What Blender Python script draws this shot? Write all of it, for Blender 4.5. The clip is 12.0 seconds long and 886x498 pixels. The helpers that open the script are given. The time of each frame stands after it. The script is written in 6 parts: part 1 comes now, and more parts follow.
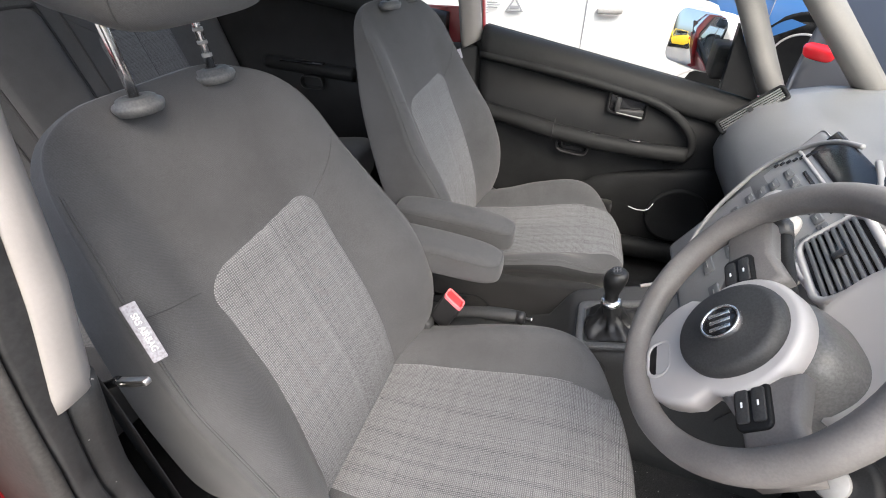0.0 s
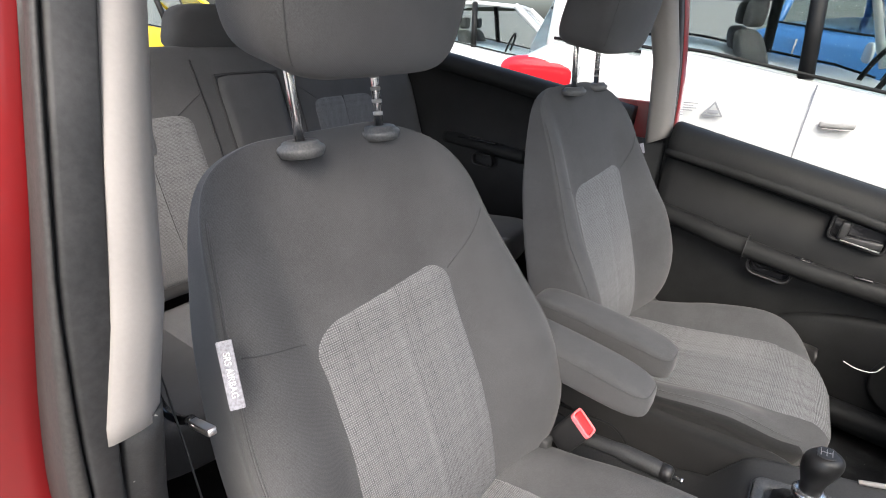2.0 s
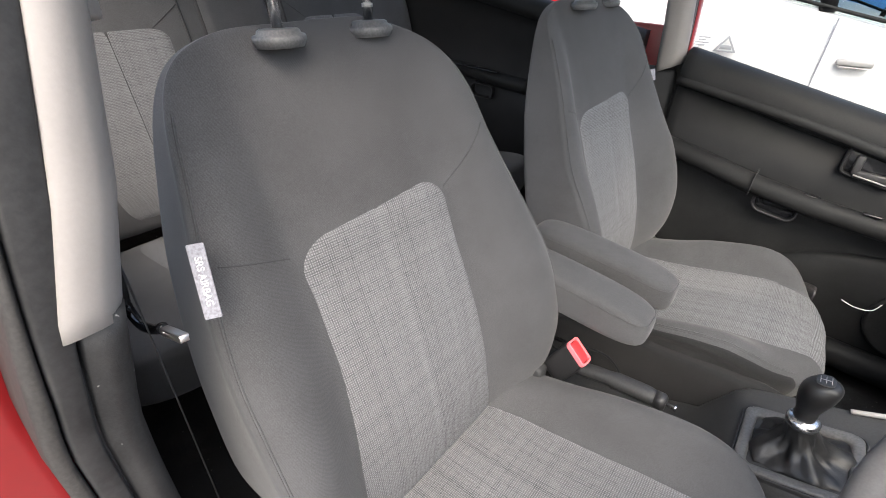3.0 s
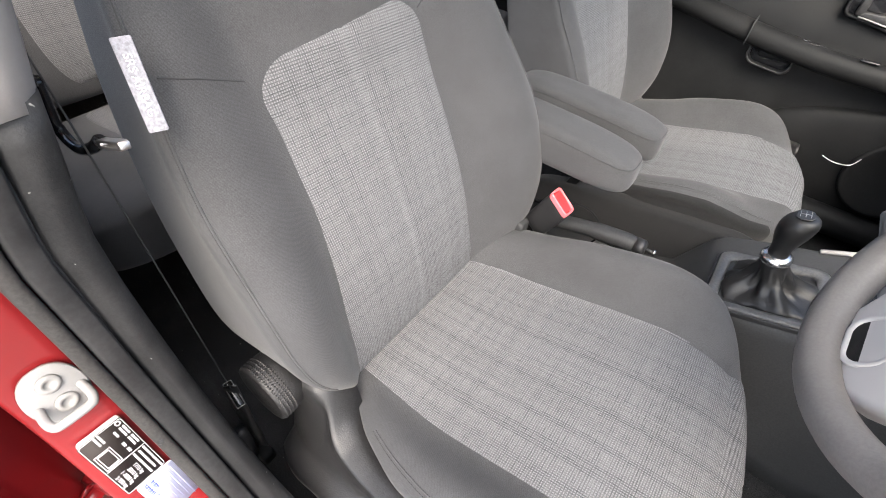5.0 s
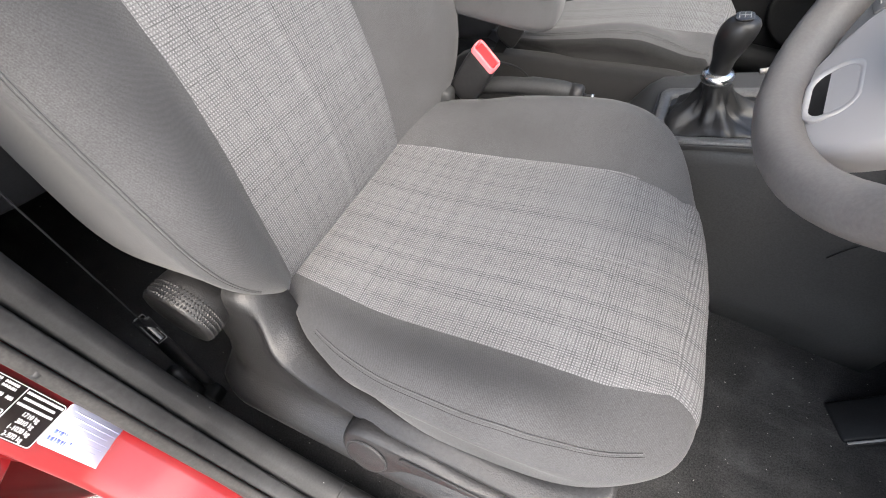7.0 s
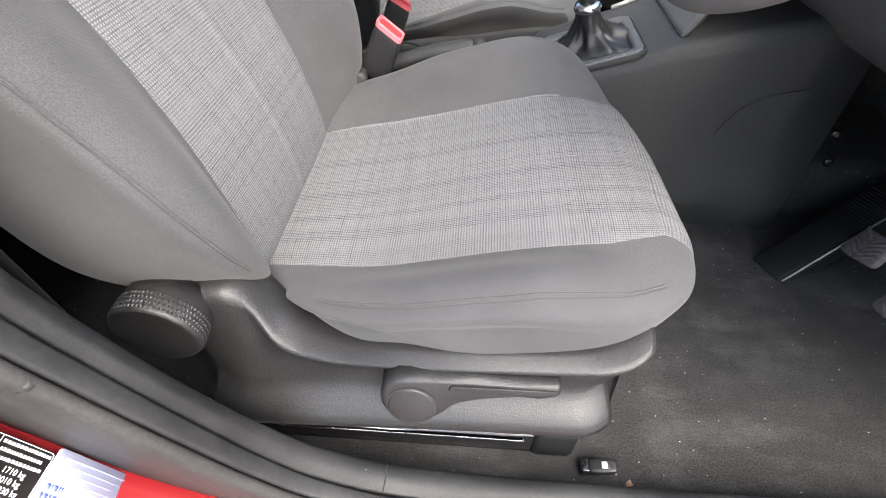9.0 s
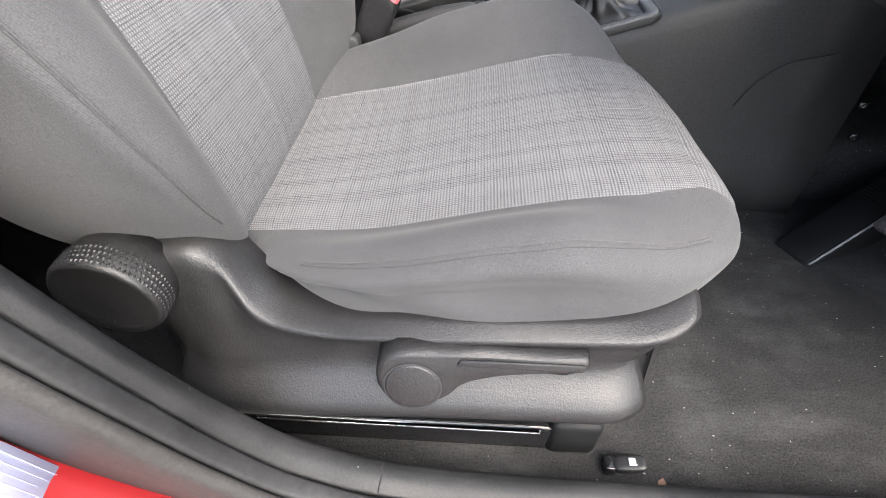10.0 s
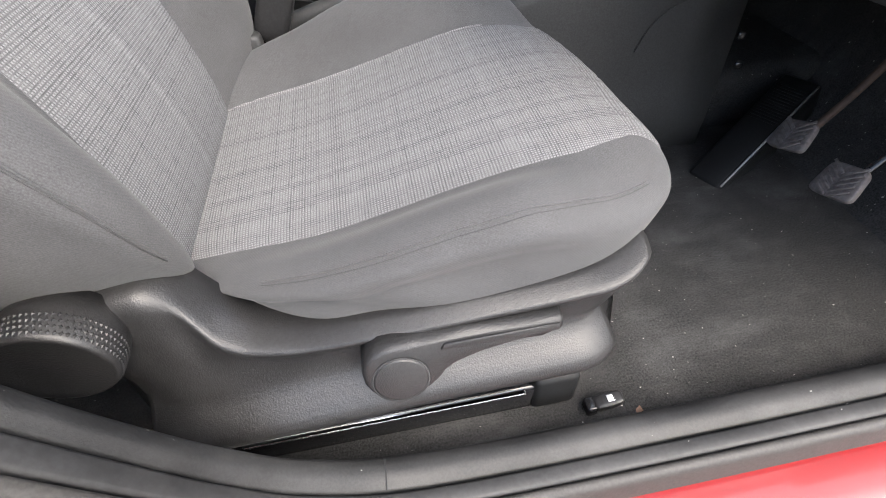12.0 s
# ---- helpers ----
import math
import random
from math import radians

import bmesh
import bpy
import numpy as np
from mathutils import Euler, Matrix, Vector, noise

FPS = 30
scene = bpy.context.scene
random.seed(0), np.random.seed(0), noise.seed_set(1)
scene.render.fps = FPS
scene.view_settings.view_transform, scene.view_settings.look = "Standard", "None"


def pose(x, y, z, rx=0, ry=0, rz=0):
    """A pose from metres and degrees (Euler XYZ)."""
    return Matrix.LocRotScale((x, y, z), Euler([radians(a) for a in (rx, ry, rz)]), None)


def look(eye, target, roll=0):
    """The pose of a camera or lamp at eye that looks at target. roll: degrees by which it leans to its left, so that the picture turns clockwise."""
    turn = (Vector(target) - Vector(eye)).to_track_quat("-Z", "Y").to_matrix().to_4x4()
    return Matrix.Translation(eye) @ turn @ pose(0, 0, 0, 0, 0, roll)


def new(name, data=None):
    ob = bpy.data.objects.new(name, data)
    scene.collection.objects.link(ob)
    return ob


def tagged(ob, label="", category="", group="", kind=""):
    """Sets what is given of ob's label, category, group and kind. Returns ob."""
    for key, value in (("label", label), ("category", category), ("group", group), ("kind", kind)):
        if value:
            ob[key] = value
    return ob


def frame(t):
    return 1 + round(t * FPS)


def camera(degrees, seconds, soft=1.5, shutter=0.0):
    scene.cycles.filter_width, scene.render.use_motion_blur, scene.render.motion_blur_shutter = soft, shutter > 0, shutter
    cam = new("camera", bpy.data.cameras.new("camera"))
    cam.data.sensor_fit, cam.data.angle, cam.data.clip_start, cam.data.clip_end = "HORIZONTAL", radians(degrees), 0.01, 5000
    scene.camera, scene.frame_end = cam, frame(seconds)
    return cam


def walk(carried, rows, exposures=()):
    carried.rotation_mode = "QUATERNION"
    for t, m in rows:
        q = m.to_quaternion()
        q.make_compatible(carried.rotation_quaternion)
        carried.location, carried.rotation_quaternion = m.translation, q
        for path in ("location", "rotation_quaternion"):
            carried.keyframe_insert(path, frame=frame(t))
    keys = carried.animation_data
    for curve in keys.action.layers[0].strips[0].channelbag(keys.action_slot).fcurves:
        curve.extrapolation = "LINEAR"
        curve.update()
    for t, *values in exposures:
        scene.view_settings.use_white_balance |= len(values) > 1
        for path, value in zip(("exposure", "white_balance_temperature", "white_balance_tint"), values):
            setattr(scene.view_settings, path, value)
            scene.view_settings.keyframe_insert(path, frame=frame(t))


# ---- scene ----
from mathutils.bvhtree import BVHTree

cam = camera(88.1, 12.0, soft=1.0)
PATH = [
    (0, (0.289, -0.433, 1.272), (-0.188, 1.104, 0.084), 0.5),
    (0.5, (0.277, -0.415, 1.265), (-0.431, 1.09, 0.154), 0.8),
    (1, (0.266, -0.388, 1.258), (-0.65, 1.078, 0.251), 1.1),
    (1.5, (0.261, -0.368, 1.249), (-0.805, 1.061, 0.343), 1.2),
    (2, (0.266, -0.355, 1.234), (-0.849, 1.042, 0.336), 1.7),
    (2.5, (0.262, -0.346, 1.201), (-0.818, 1.021, 0.218), 2.5),
    (3, (0.258, -0.341, 1.18), (-0.766, 0.985, 0.087), 3.0),
    (3.5, (0.262, -0.342, 1.164), (-0.698, 0.938, -0.036), 3.3),
    (3.7, (0.264, -0.342, 1.161), (-0.671, 0.914, -0.083), 3.6),
    (5.3, (0.271, -0.352, 1.09), (-0.452, 0.793, -0.382), 4.5),
    (5.5, (0.272, -0.352, 1.078), (-0.424, 0.784, -0.413), 4.7),
    (6, (0.28, -0.351, 1.048), (-0.351, 0.768, -0.485), 5.0),
    (6.5, (0.295, -0.351, 1.025), (-0.283, 0.748, -0.543), 3.7),
    (7, (0.31, -0.348, 0.998), (-0.188, 0.741, -0.604), 0.8),
    (7.2, (0.309, -0.352, 0.99), (-0.138, 0.743, -0.622), 0.2),
    (8.8, (0.252, -0.468, 0.934), (0.114, 0.861, -0.554), -1.5),
    (9, (0.246, -0.471, 0.919), (0.119, 0.887, -0.544), -1.5),
    (9.5, (0.236, -0.472, 0.88), (0.121, 0.935, -0.537), -1.1),
    (10, (0.232, -0.468, 0.832), (0.136, 0.95, -0.576), -0.6),
    (10.5, (0.235, -0.47, 0.79), (0.16, 0.928, -0.639), -0.3),
    (11, (0.235, -0.476, 0.771), (0.183, 0.905, -0.675), -0.2),
    (11.5, (0.223, -0.476, 0.798), (0.22, 0.884, -0.669), -1.0),
    (12, (0.21, -0.464, 0.838), (0.389, 0.876, -0.636), -3.8),
]

EXPOSURES = [(0.0, 1.84, 6300, 8), (2.0, 1.80, 6300, 8), (3.5, 1.94, 6300, 8), (5.5, 2.14, 6300, 8), (7.0, 2.12, 6300, 8), (9.5, 2.29, 6200, 8), (12.0, 2.15, 6200, 8)]
walk(cam, [(t, look(eye, target, roll)) for t, eye, target, roll in PATH], exposures=EXPOSURES)

# ---- sky and light ----
world = bpy.data.worlds.new("overcast_sky")
scene.world = world
world.use_nodes = True
wn = world.node_tree
sky = wn.nodes.new("ShaderNodeTexSky")
sky.sky_type, sky.sun_disc = "NISHITA", False
sky.sun_elevation, sky.sun_rotation = radians(52), radians(144)
sky.air_density, sky.dust_density, sky.ozone_density = 1.0, 6.0, 1.0
wn.links.new(sky.outputs[0], wn.nodes["Background"].inputs[0])
wn.nodes["Background"].inputs[1].default_value = 0.15
sun = new("sun", bpy.data.lights.new("sun", "SUN"))
sun.data.energy, sun.data.angle, sun.data.color = 0.62, radians(80), (1.0, 0.98, 0.95)
sun.matrix_world = look((0, 0, 0), (-0.36, 0.50, -0.79))


# ---- materials ----
def material(name, base, rough=0.6, metal=0.0, spec=0.5):
    m = bpy.data.materials.new(name)
    m.use_nodes = True
    b = m.node_tree.nodes["Principled BSDF"]
    b.inputs["Base Color"].default_value = (*base, 1)
    b.inputs["Roughness"].default_value = rough
    b.inputs["Metallic"].default_value = metal
    b.inputs["Specular IOR Level"].default_value = spec
    return m


def node(m, kind, **values):
    n = m.node_tree.nodes.new(kind)
    for k, v in values.items():
        if k in n.inputs:
            n.inputs[k].default_value = v
    return n


def wire(m, a, b):
    m.node_tree.links.new(a, b)


def coords(m, space="Object", scale=(1, 1, 1), turn=0.0):
    tc = node(m, "ShaderNodeTexCoord")
    mp = node(m, "ShaderNodeMapping")
    mp.inputs["Scale"].default_value = scale
    mp.inputs["Rotation"].default_value = (0, 0, radians(turn))
    wire(m, tc.outputs[space], mp.inputs["Vector"])
    return mp.outputs[0]


def noise_of(m, vec, scale, detail=4.0, rough=0.6):
    n = node(m, "ShaderNodeTexNoise", Scale=scale, Detail=detail, Roughness=rough)
    wire(m, vec, n.inputs["Vector"])
    return n.outputs[0]


def ramp(m, value, low, high, c0, c1):
    r = node(m, "ShaderNodeMapRange")
    for i, v in enumerate((low, high)):
        r.inputs[1 + i].default_value = v
    wire(m, value, r.inputs[0])
    x = node(m, "ShaderNodeMix")
    x.data_type = "RGBA"
    wire(m, r.outputs[0], x.inputs[0])
    x.inputs[6].default_value, x.inputs[7].default_value = (*c0, 1), (*c1, 1)
    return x.outputs[2]


def blend(m, factor, a, b):
    x = node(m, "ShaderNodeMix")
    x.data_type = "RGBA"
    for sock, v in ((x.inputs[0], factor), (x.inputs[6], a), (x.inputs[7], b)):
        if isinstance(v, tuple):
            sock.default_value = (*v, 1)
        elif isinstance(v, float):
            sock.default_value = v
        else:
            wire(m, v, sock)
    return x.outputs[2]


def maths(m, op, a, b=0.0):
    n = node(m, "ShaderNodeMath")
    n.operation = op
    for sock, v in zip(n.inputs, (a, b)):
        if isinstance(v, (int, float)):
            sock.default_value = v
        else:
            wire(m, v, sock)
    return n.outputs[0]


def scaled_range(m, value, low, high, to_low, to_high):
    r = node(m, "ShaderNodeMapRange")
    for i, v in enumerate((low, high, to_low, to_high)):
        r.inputs[1 + i].default_value = v
    wire(m, value, r.inputs[0])
    return r.outputs[0]


def base_of(m):
    return m.node_tree.nodes["Principled BSDF"]


def bump(m, height, strength, distance=0.001):
    b = node(m, "ShaderNodeBump", Strength=strength, Distance=distance)
    wire(m, height, b.inputs["Height"])
    wire(m, b.outputs[0], base_of(m).inputs["Normal"])


def grained(name, base, rough, grain=1400.0, relief=0.25, wear=0.12, spec=0.5, fleck=0.25):
    """Moulded plastic: fine leather grain, slight uneven sheen and dust."""
    m = material(name, base, rough, 0, spec)
    v = coords(m)
    big = noise_of(m, v, 14.0, 5.0)
    fine = noise_of(m, v, grain, 2.0)
    lo, hi = tuple(c * (1 - wear) for c in base), tuple(min(1, c * (1 + wear) + 0.004) for c in base)
    mul = node(m, "ShaderNodeMix")
    mul.data_type, mul.blend_type = "RGBA", "MULTIPLY"
    mul.inputs[0].default_value = 1.0
    wire(m, ramp(m, big, 0.3, 0.7, lo, hi), mul.inputs[6])
    wire(m, ramp(m, noise_of(m, v, grain * 0.45, 3.0), 0.35, 0.65, (1 - fleck,) * 3, (1 + fleck,) * 3), mul.inputs[7])
    wire(m, mul.outputs[2], base_of(m).inputs["Base Color"])
    wire(m, scaled_range(m, big, 0.3, 0.7, rough - 0.06, rough + 0.08), base_of(m).inputs["Roughness"])
    bump(m, fine, relief, 0.0004)
    return m


def knit(name, base):
    """Charcoal twill of the seat bolsters: fine diagonal ribs, pilling and faint dust."""
    m = material(name, base, 0.92, 0, 0.25)
    base_of(m).inputs["Sheen Weight"].default_value = 0.10
    base_of(m).inputs["Sheen Roughness"].default_value = 0.5
    v = coords(m)
    ribs = node(m, "ShaderNodeTexWave", Scale=230.0, Distortion=1.2, Detail=2.0)
    ribs.bands_direction = "DIAGONAL"
    wire(m, v, ribs.inputs["Vector"])
    fuzz = noise_of(m, v, 900.0, 3.0)
    cloud = noise_of(m, v, 9.0, 5.0)
    tone = ramp(m, cloud, 0.3, 0.72, tuple(c * 0.86 for c in base), tuple(c * 1.16 for c in base))
    fleck = ramp(m, fuzz, 0.35, 0.7, (0.75, 0.75, 0.75), (1.2, 1.2, 1.2))
    mul = node(m, "ShaderNodeMix")
    mul.data_type, mul.blend_type = "RGBA", "MULTIPLY"
    mul.inputs[0].default_value = 1.0
    wire(m, tone, mul.inputs[6])
    wire(m, fleck, mul.inputs[7])
    rib_tone = ramp(m, ribs.outputs[1], 0.15, 0.85, (0.95, 0.95, 0.95), (1.05, 1.05, 1.05))
    mul2 = node(m, "ShaderNodeMix")
    mul2.data_type, mul2.blend_type = "RGBA", "MULTIPLY"
    mul2.inputs[0].default_value = 1.0
    wire(m, mul.outputs[2], mul2.inputs[6])
    wire(m, rib_tone, mul2.inputs[7])
    wire(m, mul2.outputs[2], base_of(m).inputs["Base Color"])
    bump(m, maths(m, "ADD", ribs.outputs[1], maths(m, "MULTIPLY", fuzz, 1.6)), 0.16, 0.0005)
    return m


def plaid(name, light, dark):
    """Woven insert cloth: dark threads crossing on pale grey, of uneven strength, on the cloth's own metres (UV)."""
    m = material(name, light, 0.9, 0, 0.25)
    tc = node(m, "ShaderNodeTexCoord")
    sep = node(m, "ShaderNodeSeparateXYZ")
    wire(m, tc.outputs["UV"], sep.inputs[0])
    lines = []
    weave = noise_of(m, coords(m, "UV", (1.0, 1.0, 1.0)), 420.0, 3.0, 0.7)
    for i, (out, step) in enumerate(((sep.outputs[0], 0.0028), (sep.outputs[1], 0.0030))):
        k = maths(m, "MULTIPLY", maths(m, "ADD", out, maths(m, "MULTIPLY", weave, 0.0005)), 1.0 / step)
        saw = maths(m, "PINGPONG", k, 0.5)
        thread = scaled_range(m, saw, 0.13, 0.36, 1.0, 0.0)
        idx = maths(m, "FLOOR", maths(m, "ADD", k, 0.5))
        white = node(m, "ShaderNodeTexWhiteNoise")
        white.noise_dimensions = "1D"
        wire(m, maths(m, "ADD", idx, 7.3 * i), white.inputs["W"])
        bands = node(m, "ShaderNodeTexNoise", Scale=0.16, Detail=3.0)
        bands.noise_dimensions = "1D"
        wire(m, maths(m, "ADD", idx, 31.0 * i), bands.inputs["W"])
        strength = scaled_range(m, white.outputs[0], 0.0, 1.0, 0.64, 0.86) if i else scaled_range(m, white.outputs[0], 0.0, 1.0, 0.70, 0.96)
        strength = maths(m, "MULTIPLY", strength, scaled_range(m, bands.outputs[0], 0.35, 0.65, 0.84 if i else 0.64, 1.0))
        run = noise_of(m, coords(m, "UV", (90.0, 700.0, 1.0) if i else (700.0, 90.0, 1.0)), 1.0, 3.0)
        strength = maths(m, "MULTIPLY", strength, scaled_range(m, run, 0.32, 0.66, 0.55, 1.0))
        lines.append(maths(m, "MULTIPLY", thread, strength))
    both = maths(m, "MAXIMUM", lines[0], lines[1])
    fuzz = noise_of(m, tc.outputs["UV"], 900.0, 2.0)
    tone = ramp(m, fuzz, 0.3, 0.75, tuple(c * 0.66 for c in light), tuple(c * 1.28 for c in light))
    wire(m, blend(m, both, tone, dark), base_of(m).inputs["Base Color"])
    bump(m, maths(m, "SUBTRACT", fuzz, both), 0.3, 0.0005)
    return m


def car_paint(name, base, flake=0.0):
    m = material(name, base, 0.28, 0.0, 0.5)
    base_of(m).inputs["Coat Weight"].default_value = 0.35
    base_of(m).inputs["Coat Roughness"].default_value = 0.04
    v = coords(m)
    dirt = noise_of(m, v, 6.0, 6.0)
    wire(m, ramp(m, dirt, 0.35, 0.75, base, tuple(c * 0.86 + 0.01 for c in base)), base_of(m).inputs["Base Color"])
    return m


def felt(name, base):
    """Needle-felt carpet with dust, scuffs and lint."""
    m = material(name, base, 1.0, 0, 0.15)
    v = coords(m)
    nap = noise_of(m, v, 420.0, 4.0, 0.75)
    cloud = noise_of(m, v, 6.5, 6.0, 0.65)
    streak = noise_of(m, coords(m, scale=(9, 30, 9), turn=30), 1.0, 4.0)
    lint = noise_of(m, coords(m, scale=(150, 230, 150), turn=35), 1.0, 1.0)
    tone = ramp(m, nap, 0.32, 0.68, tuple(c * 0.35 for c in base), tuple(c * 1.9 for c in base))
    dusty = maths(m, "MULTIPLY", scaled_range(m, cloud, 0.44, 0.66, 0.0, 1.0), scaled_range(m, streak, 0.38, 0.62, 0.1, 1.0))
    c = blend(m, maths(m, "MULTIPLY", dusty, scaled_range(m, nap, 0.3, 0.7, 0.3, 1.0)), tone, tuple(c * 3.0 + 0.005 for c in base))
    specks = scaled_range(m, lint, 0.745, 0.78, 0.0, 0.9)
    wire(m, blend(m, specks, c, (0.34, 0.33, 0.31)), base_of(m).inputs["Base Color"])
    bump(m, nap, 0.9, 0.002)
    return m


def dusted(m, level=0.772):
    """Sparse pale specks and faint dust on a dark plastic."""
    old = base_of(m).inputs["Base Color"].links[0].from_socket
    v = coords(m, scale=(110, 170, 110), turn=20)
    specks = scaled_range(m, noise_of(m, v, 1.0, 1.0), level, level + 0.03, 0.0, 0.8)
    film = scaled_range(m, noise_of(m, coords(m), 9.0, 6.0), 0.45, 0.75, 0.0, 0.10)
    c = blend(m, film, old, (0.25, 0.245, 0.24))
    wire(m, blend(m, specks, c, (0.4, 0.39, 0.37)), base_of(m).inputs["Base Color"])
    return m


def glass(name, tint=(0.9, 0.95, 0.93), rough=0.0):
    m = material(name, tint, rough)
    base_of(m).inputs["Transmission Weight"].default_value = 1.0
    base_of(m).inputs["IOR"].default_value = 1.05
    return m


KNIT = knit("charcoal_twill", (0.064, 0.0645, 0.0665))
PLAID = plaid("grey_checked_cloth", (0.205, 0.2065, 0.2125), (0.019, 0.019, 0.0205))
PLASTIC = grained("black_grained_plastic", (0.008, 0.0083, 0.0087), 0.52, spec=0.17)
DOOR_SOFT = grained("black_door_skin", (0.0085, 0.0088, 0.009), 0.55, 900.0, spec=0.18)
PLASTIC_SOFT = grained("charcoal_soft_plastic", (0.024, 0.0245, 0.025), 0.58, 900.0)
SILL = dusted(grained("dusty_sill_plastic", (0.013, 0.0132, 0.0137), 0.50, 900.0, 0.5, spec=0.36))
PLASTIC_GREY = grained("dark_grey_seat_plastic", (0.0155, 0.0153, 0.0158), 0.40, 620.0, 1.0)
DASH_TOP = grained("grey_dash_skin", (0.120, 0.121, 0.122), 0.5, 900.0, fleck=0.08)
LEATHER = grained("black_leather", (0.011, 0.011, 0.0113), 0.38, 500.0, 0.4, fleck=0.1)
RIM = grained("worn_grey_rim_rubber", (0.118, 0.111, 0.106), 0.5, 900.0, 0.2, 0.2, fleck=0.08)
GLOSS_BLACK = material("black_gloss", (0.012, 0.012, 0.013), 0.15)
RUBBER = dusted(grained("black_seal_rubber", (0.015, 0.015, 0.0155), 0.55, 400.0, spec=0.5), 0.79)
RUBBER_GREY = grained("grey_seal_flock", (0.029, 0.0273, 0.0255), 0.6, 700.0)
BEIGE = grained("beige_pillar_plastic", (0.235, 0.219, 0.208), 0.55, 700.0, 0.2, 0.04, fleck=0.02)
SILVER = grained("silver_satin_paint", (0.40, 0.385, 0.375), 0.36, 300.0, 0.02, 0.03, fleck=0.0)
PILLAR_GREY = grained("warm_grey_pillar_plastic", (0.165, 0.16, 0.15), 0.6, 700.0, 0.2, 0.05, fleck=0.03)
GUIDE_GREY = grained("grey_guide_plastic", (0.085, 0.086, 0.088), 0.5, 900.0)
GATE_GREY = grained("satin_grey_gate", (0.075, 0.075, 0.075), 0.35, 700.0)
STACK_FACE = grained("light_grey_stack_plastic", (0.20, 0.20, 0.20), 0.45, 900.0, fleck=0.04)
STACK_GREY = grained("grey_stack_plastic", (0.11, 0.112, 0.115), 0.5, 900.0, fleck=0.05)
CHROME = material("chrome", (0.75, 0.75, 0.75), 0.22, 1.0)
STEEL = grained("dull_steel", (0.27, 0.265, 0.255), 0.4, 200.0, fleck=0.06)
CARPET = felt("black_carpet", (0.0255, 0.0252, 0.0252))
RED = car_paint("red_car_paint", (0.215, 0.008, 0.010))
RED_DARK = car_paint("dark_red_inner_paint", (0.20, 0.008, 0.010))
WHITE = car_paint("white_car_paint", (0.60, 0.61, 0.61))
BLUE = car_paint("blue_car_paint", (0.05, 0.17, 0.42))
DARK_CAR = car_paint("dark_grey_car_paint", (0.05, 0.055, 0.065))
YELLOW = car_paint("yellow_paint", (0.85, 0.55, 0.02))
BUCKLE_RIM = material("pale_red_rim", (0.80, 0.16, 0.18), 0.35)
BUCKLE_RED = material("red_button_plastic", (0.75, 0.035, 0.04), 0.35)
DECAL_GREY = material("grey_decal_film", (0.24, 0.25, 0.27), 0.5)
TAIL_RED = material("red_lamp_lens", (0.70, 0.02, 0.03), 0.12)
ORANGE = material("orange_lamp_lens", (0.85, 0.25, 0.03), 0.2)
TAG = grained("grey_woven_tag", (0.24, 0.24, 0.27), 0.8, 800.0)
INK_WHITE = material("white_print", (0.75, 0.75, 0.76), 0.6)
LABEL_BLACK = material("dark_label_film", (0.030, 0.024, 0.022), 0.65, 0, 0.25)
LABEL_WHITE = material("white_label_film", (0.62, 0.64, 0.82), 0.35)
ZINC = grained("bright_zinc_plate", (0.27, 0.265, 0.26), 0.40, 200.0, 0.05, 0.08, fleck=0.03)
LABEL_LINE = material("pale_blue_print", (0.50, 0.52, 0.76), 0.5)
INK_BLUE = material("blue_print", (0.12, 0.16, 0.6), 0.5)
WEB = grained("black_belt_webbing", (0.014, 0.014, 0.015), 0.7, 600.0)
SEAM = material("charcoal_seam", (0.042, 0.0425, 0.044), 0.95)
STITCH = material("pale_stitching", (0.16, 0.16, 0.165), 0.9)
THREAD = material("dark_stitching", (0.024, 0.024, 0.025), 0.9)
GLASS = glass("clear_glass", (0.60, 0.63, 0.62))
MIRROR = material("mirror_glass", (0.9, 0.9, 0.9), 0.02, 1.0)
TYRE = grained("tyre_rubber", (0.02, 0.02, 0.02), 0.8, 200.0)
# lining of the unseen roof, kept pale to bounce light onto the seats
LINER = grained("grey_headliner_cloth", (0.70, 0.68, 0.65), 0.95, 500.0, fleck=0.05)
BELT_GUIDE = material("bright_steel_edge", (0.5, 0.48, 0.47), 0.35, 1.0)
PEDAL_RUBBER = grained("worn_pedal_rubber", (0.12, 0.105, 0.10), 0.7, 300.0)
RUST = grained("rusty_steel", (0.13, 0.07, 0.042), 0.7, 300.0)
ARM_RUST = grained("dark_rusty_arm", (0.060, 0.036, 0.024), 0.7, 300.0)
SIDE_CLOTH = knit("black_side_cloth", (0.017, 0.017, 0.0175))
CREAM = material("white_wire_sleeve", (0.7, 0.68, 0.65), 0.6)


# ---- mesh tools ----
def shaped(name, verts, faces, mat, parent=None, label="", smooth=True, uvs=None):
    me = bpy.data.meshes.new(name)
    me.from_pydata([tuple(map(float, v)) for v in verts], [], [tuple(f) for f in faces])
    if uvs is not None:
        layer = me.uv_layers.new(name="UVMap")
        for lp in me.loops:
            layer.data[lp.index].uv = uvs[lp.vertex_index]
    bm = bmesh.new()
    bm.from_mesh(me)
    bmesh.ops.recalc_face_normals(bm, faces=bm.faces)
    for f in bm.faces:
        f.smooth = smooth
    bm.to_mesh(me)
    bm.free()
    me.materials.append(mat)
    ob = new(name, me)
    if parent is not None:
        ob.parent = parent
    if label:
        tagged(ob, label)
    return ob


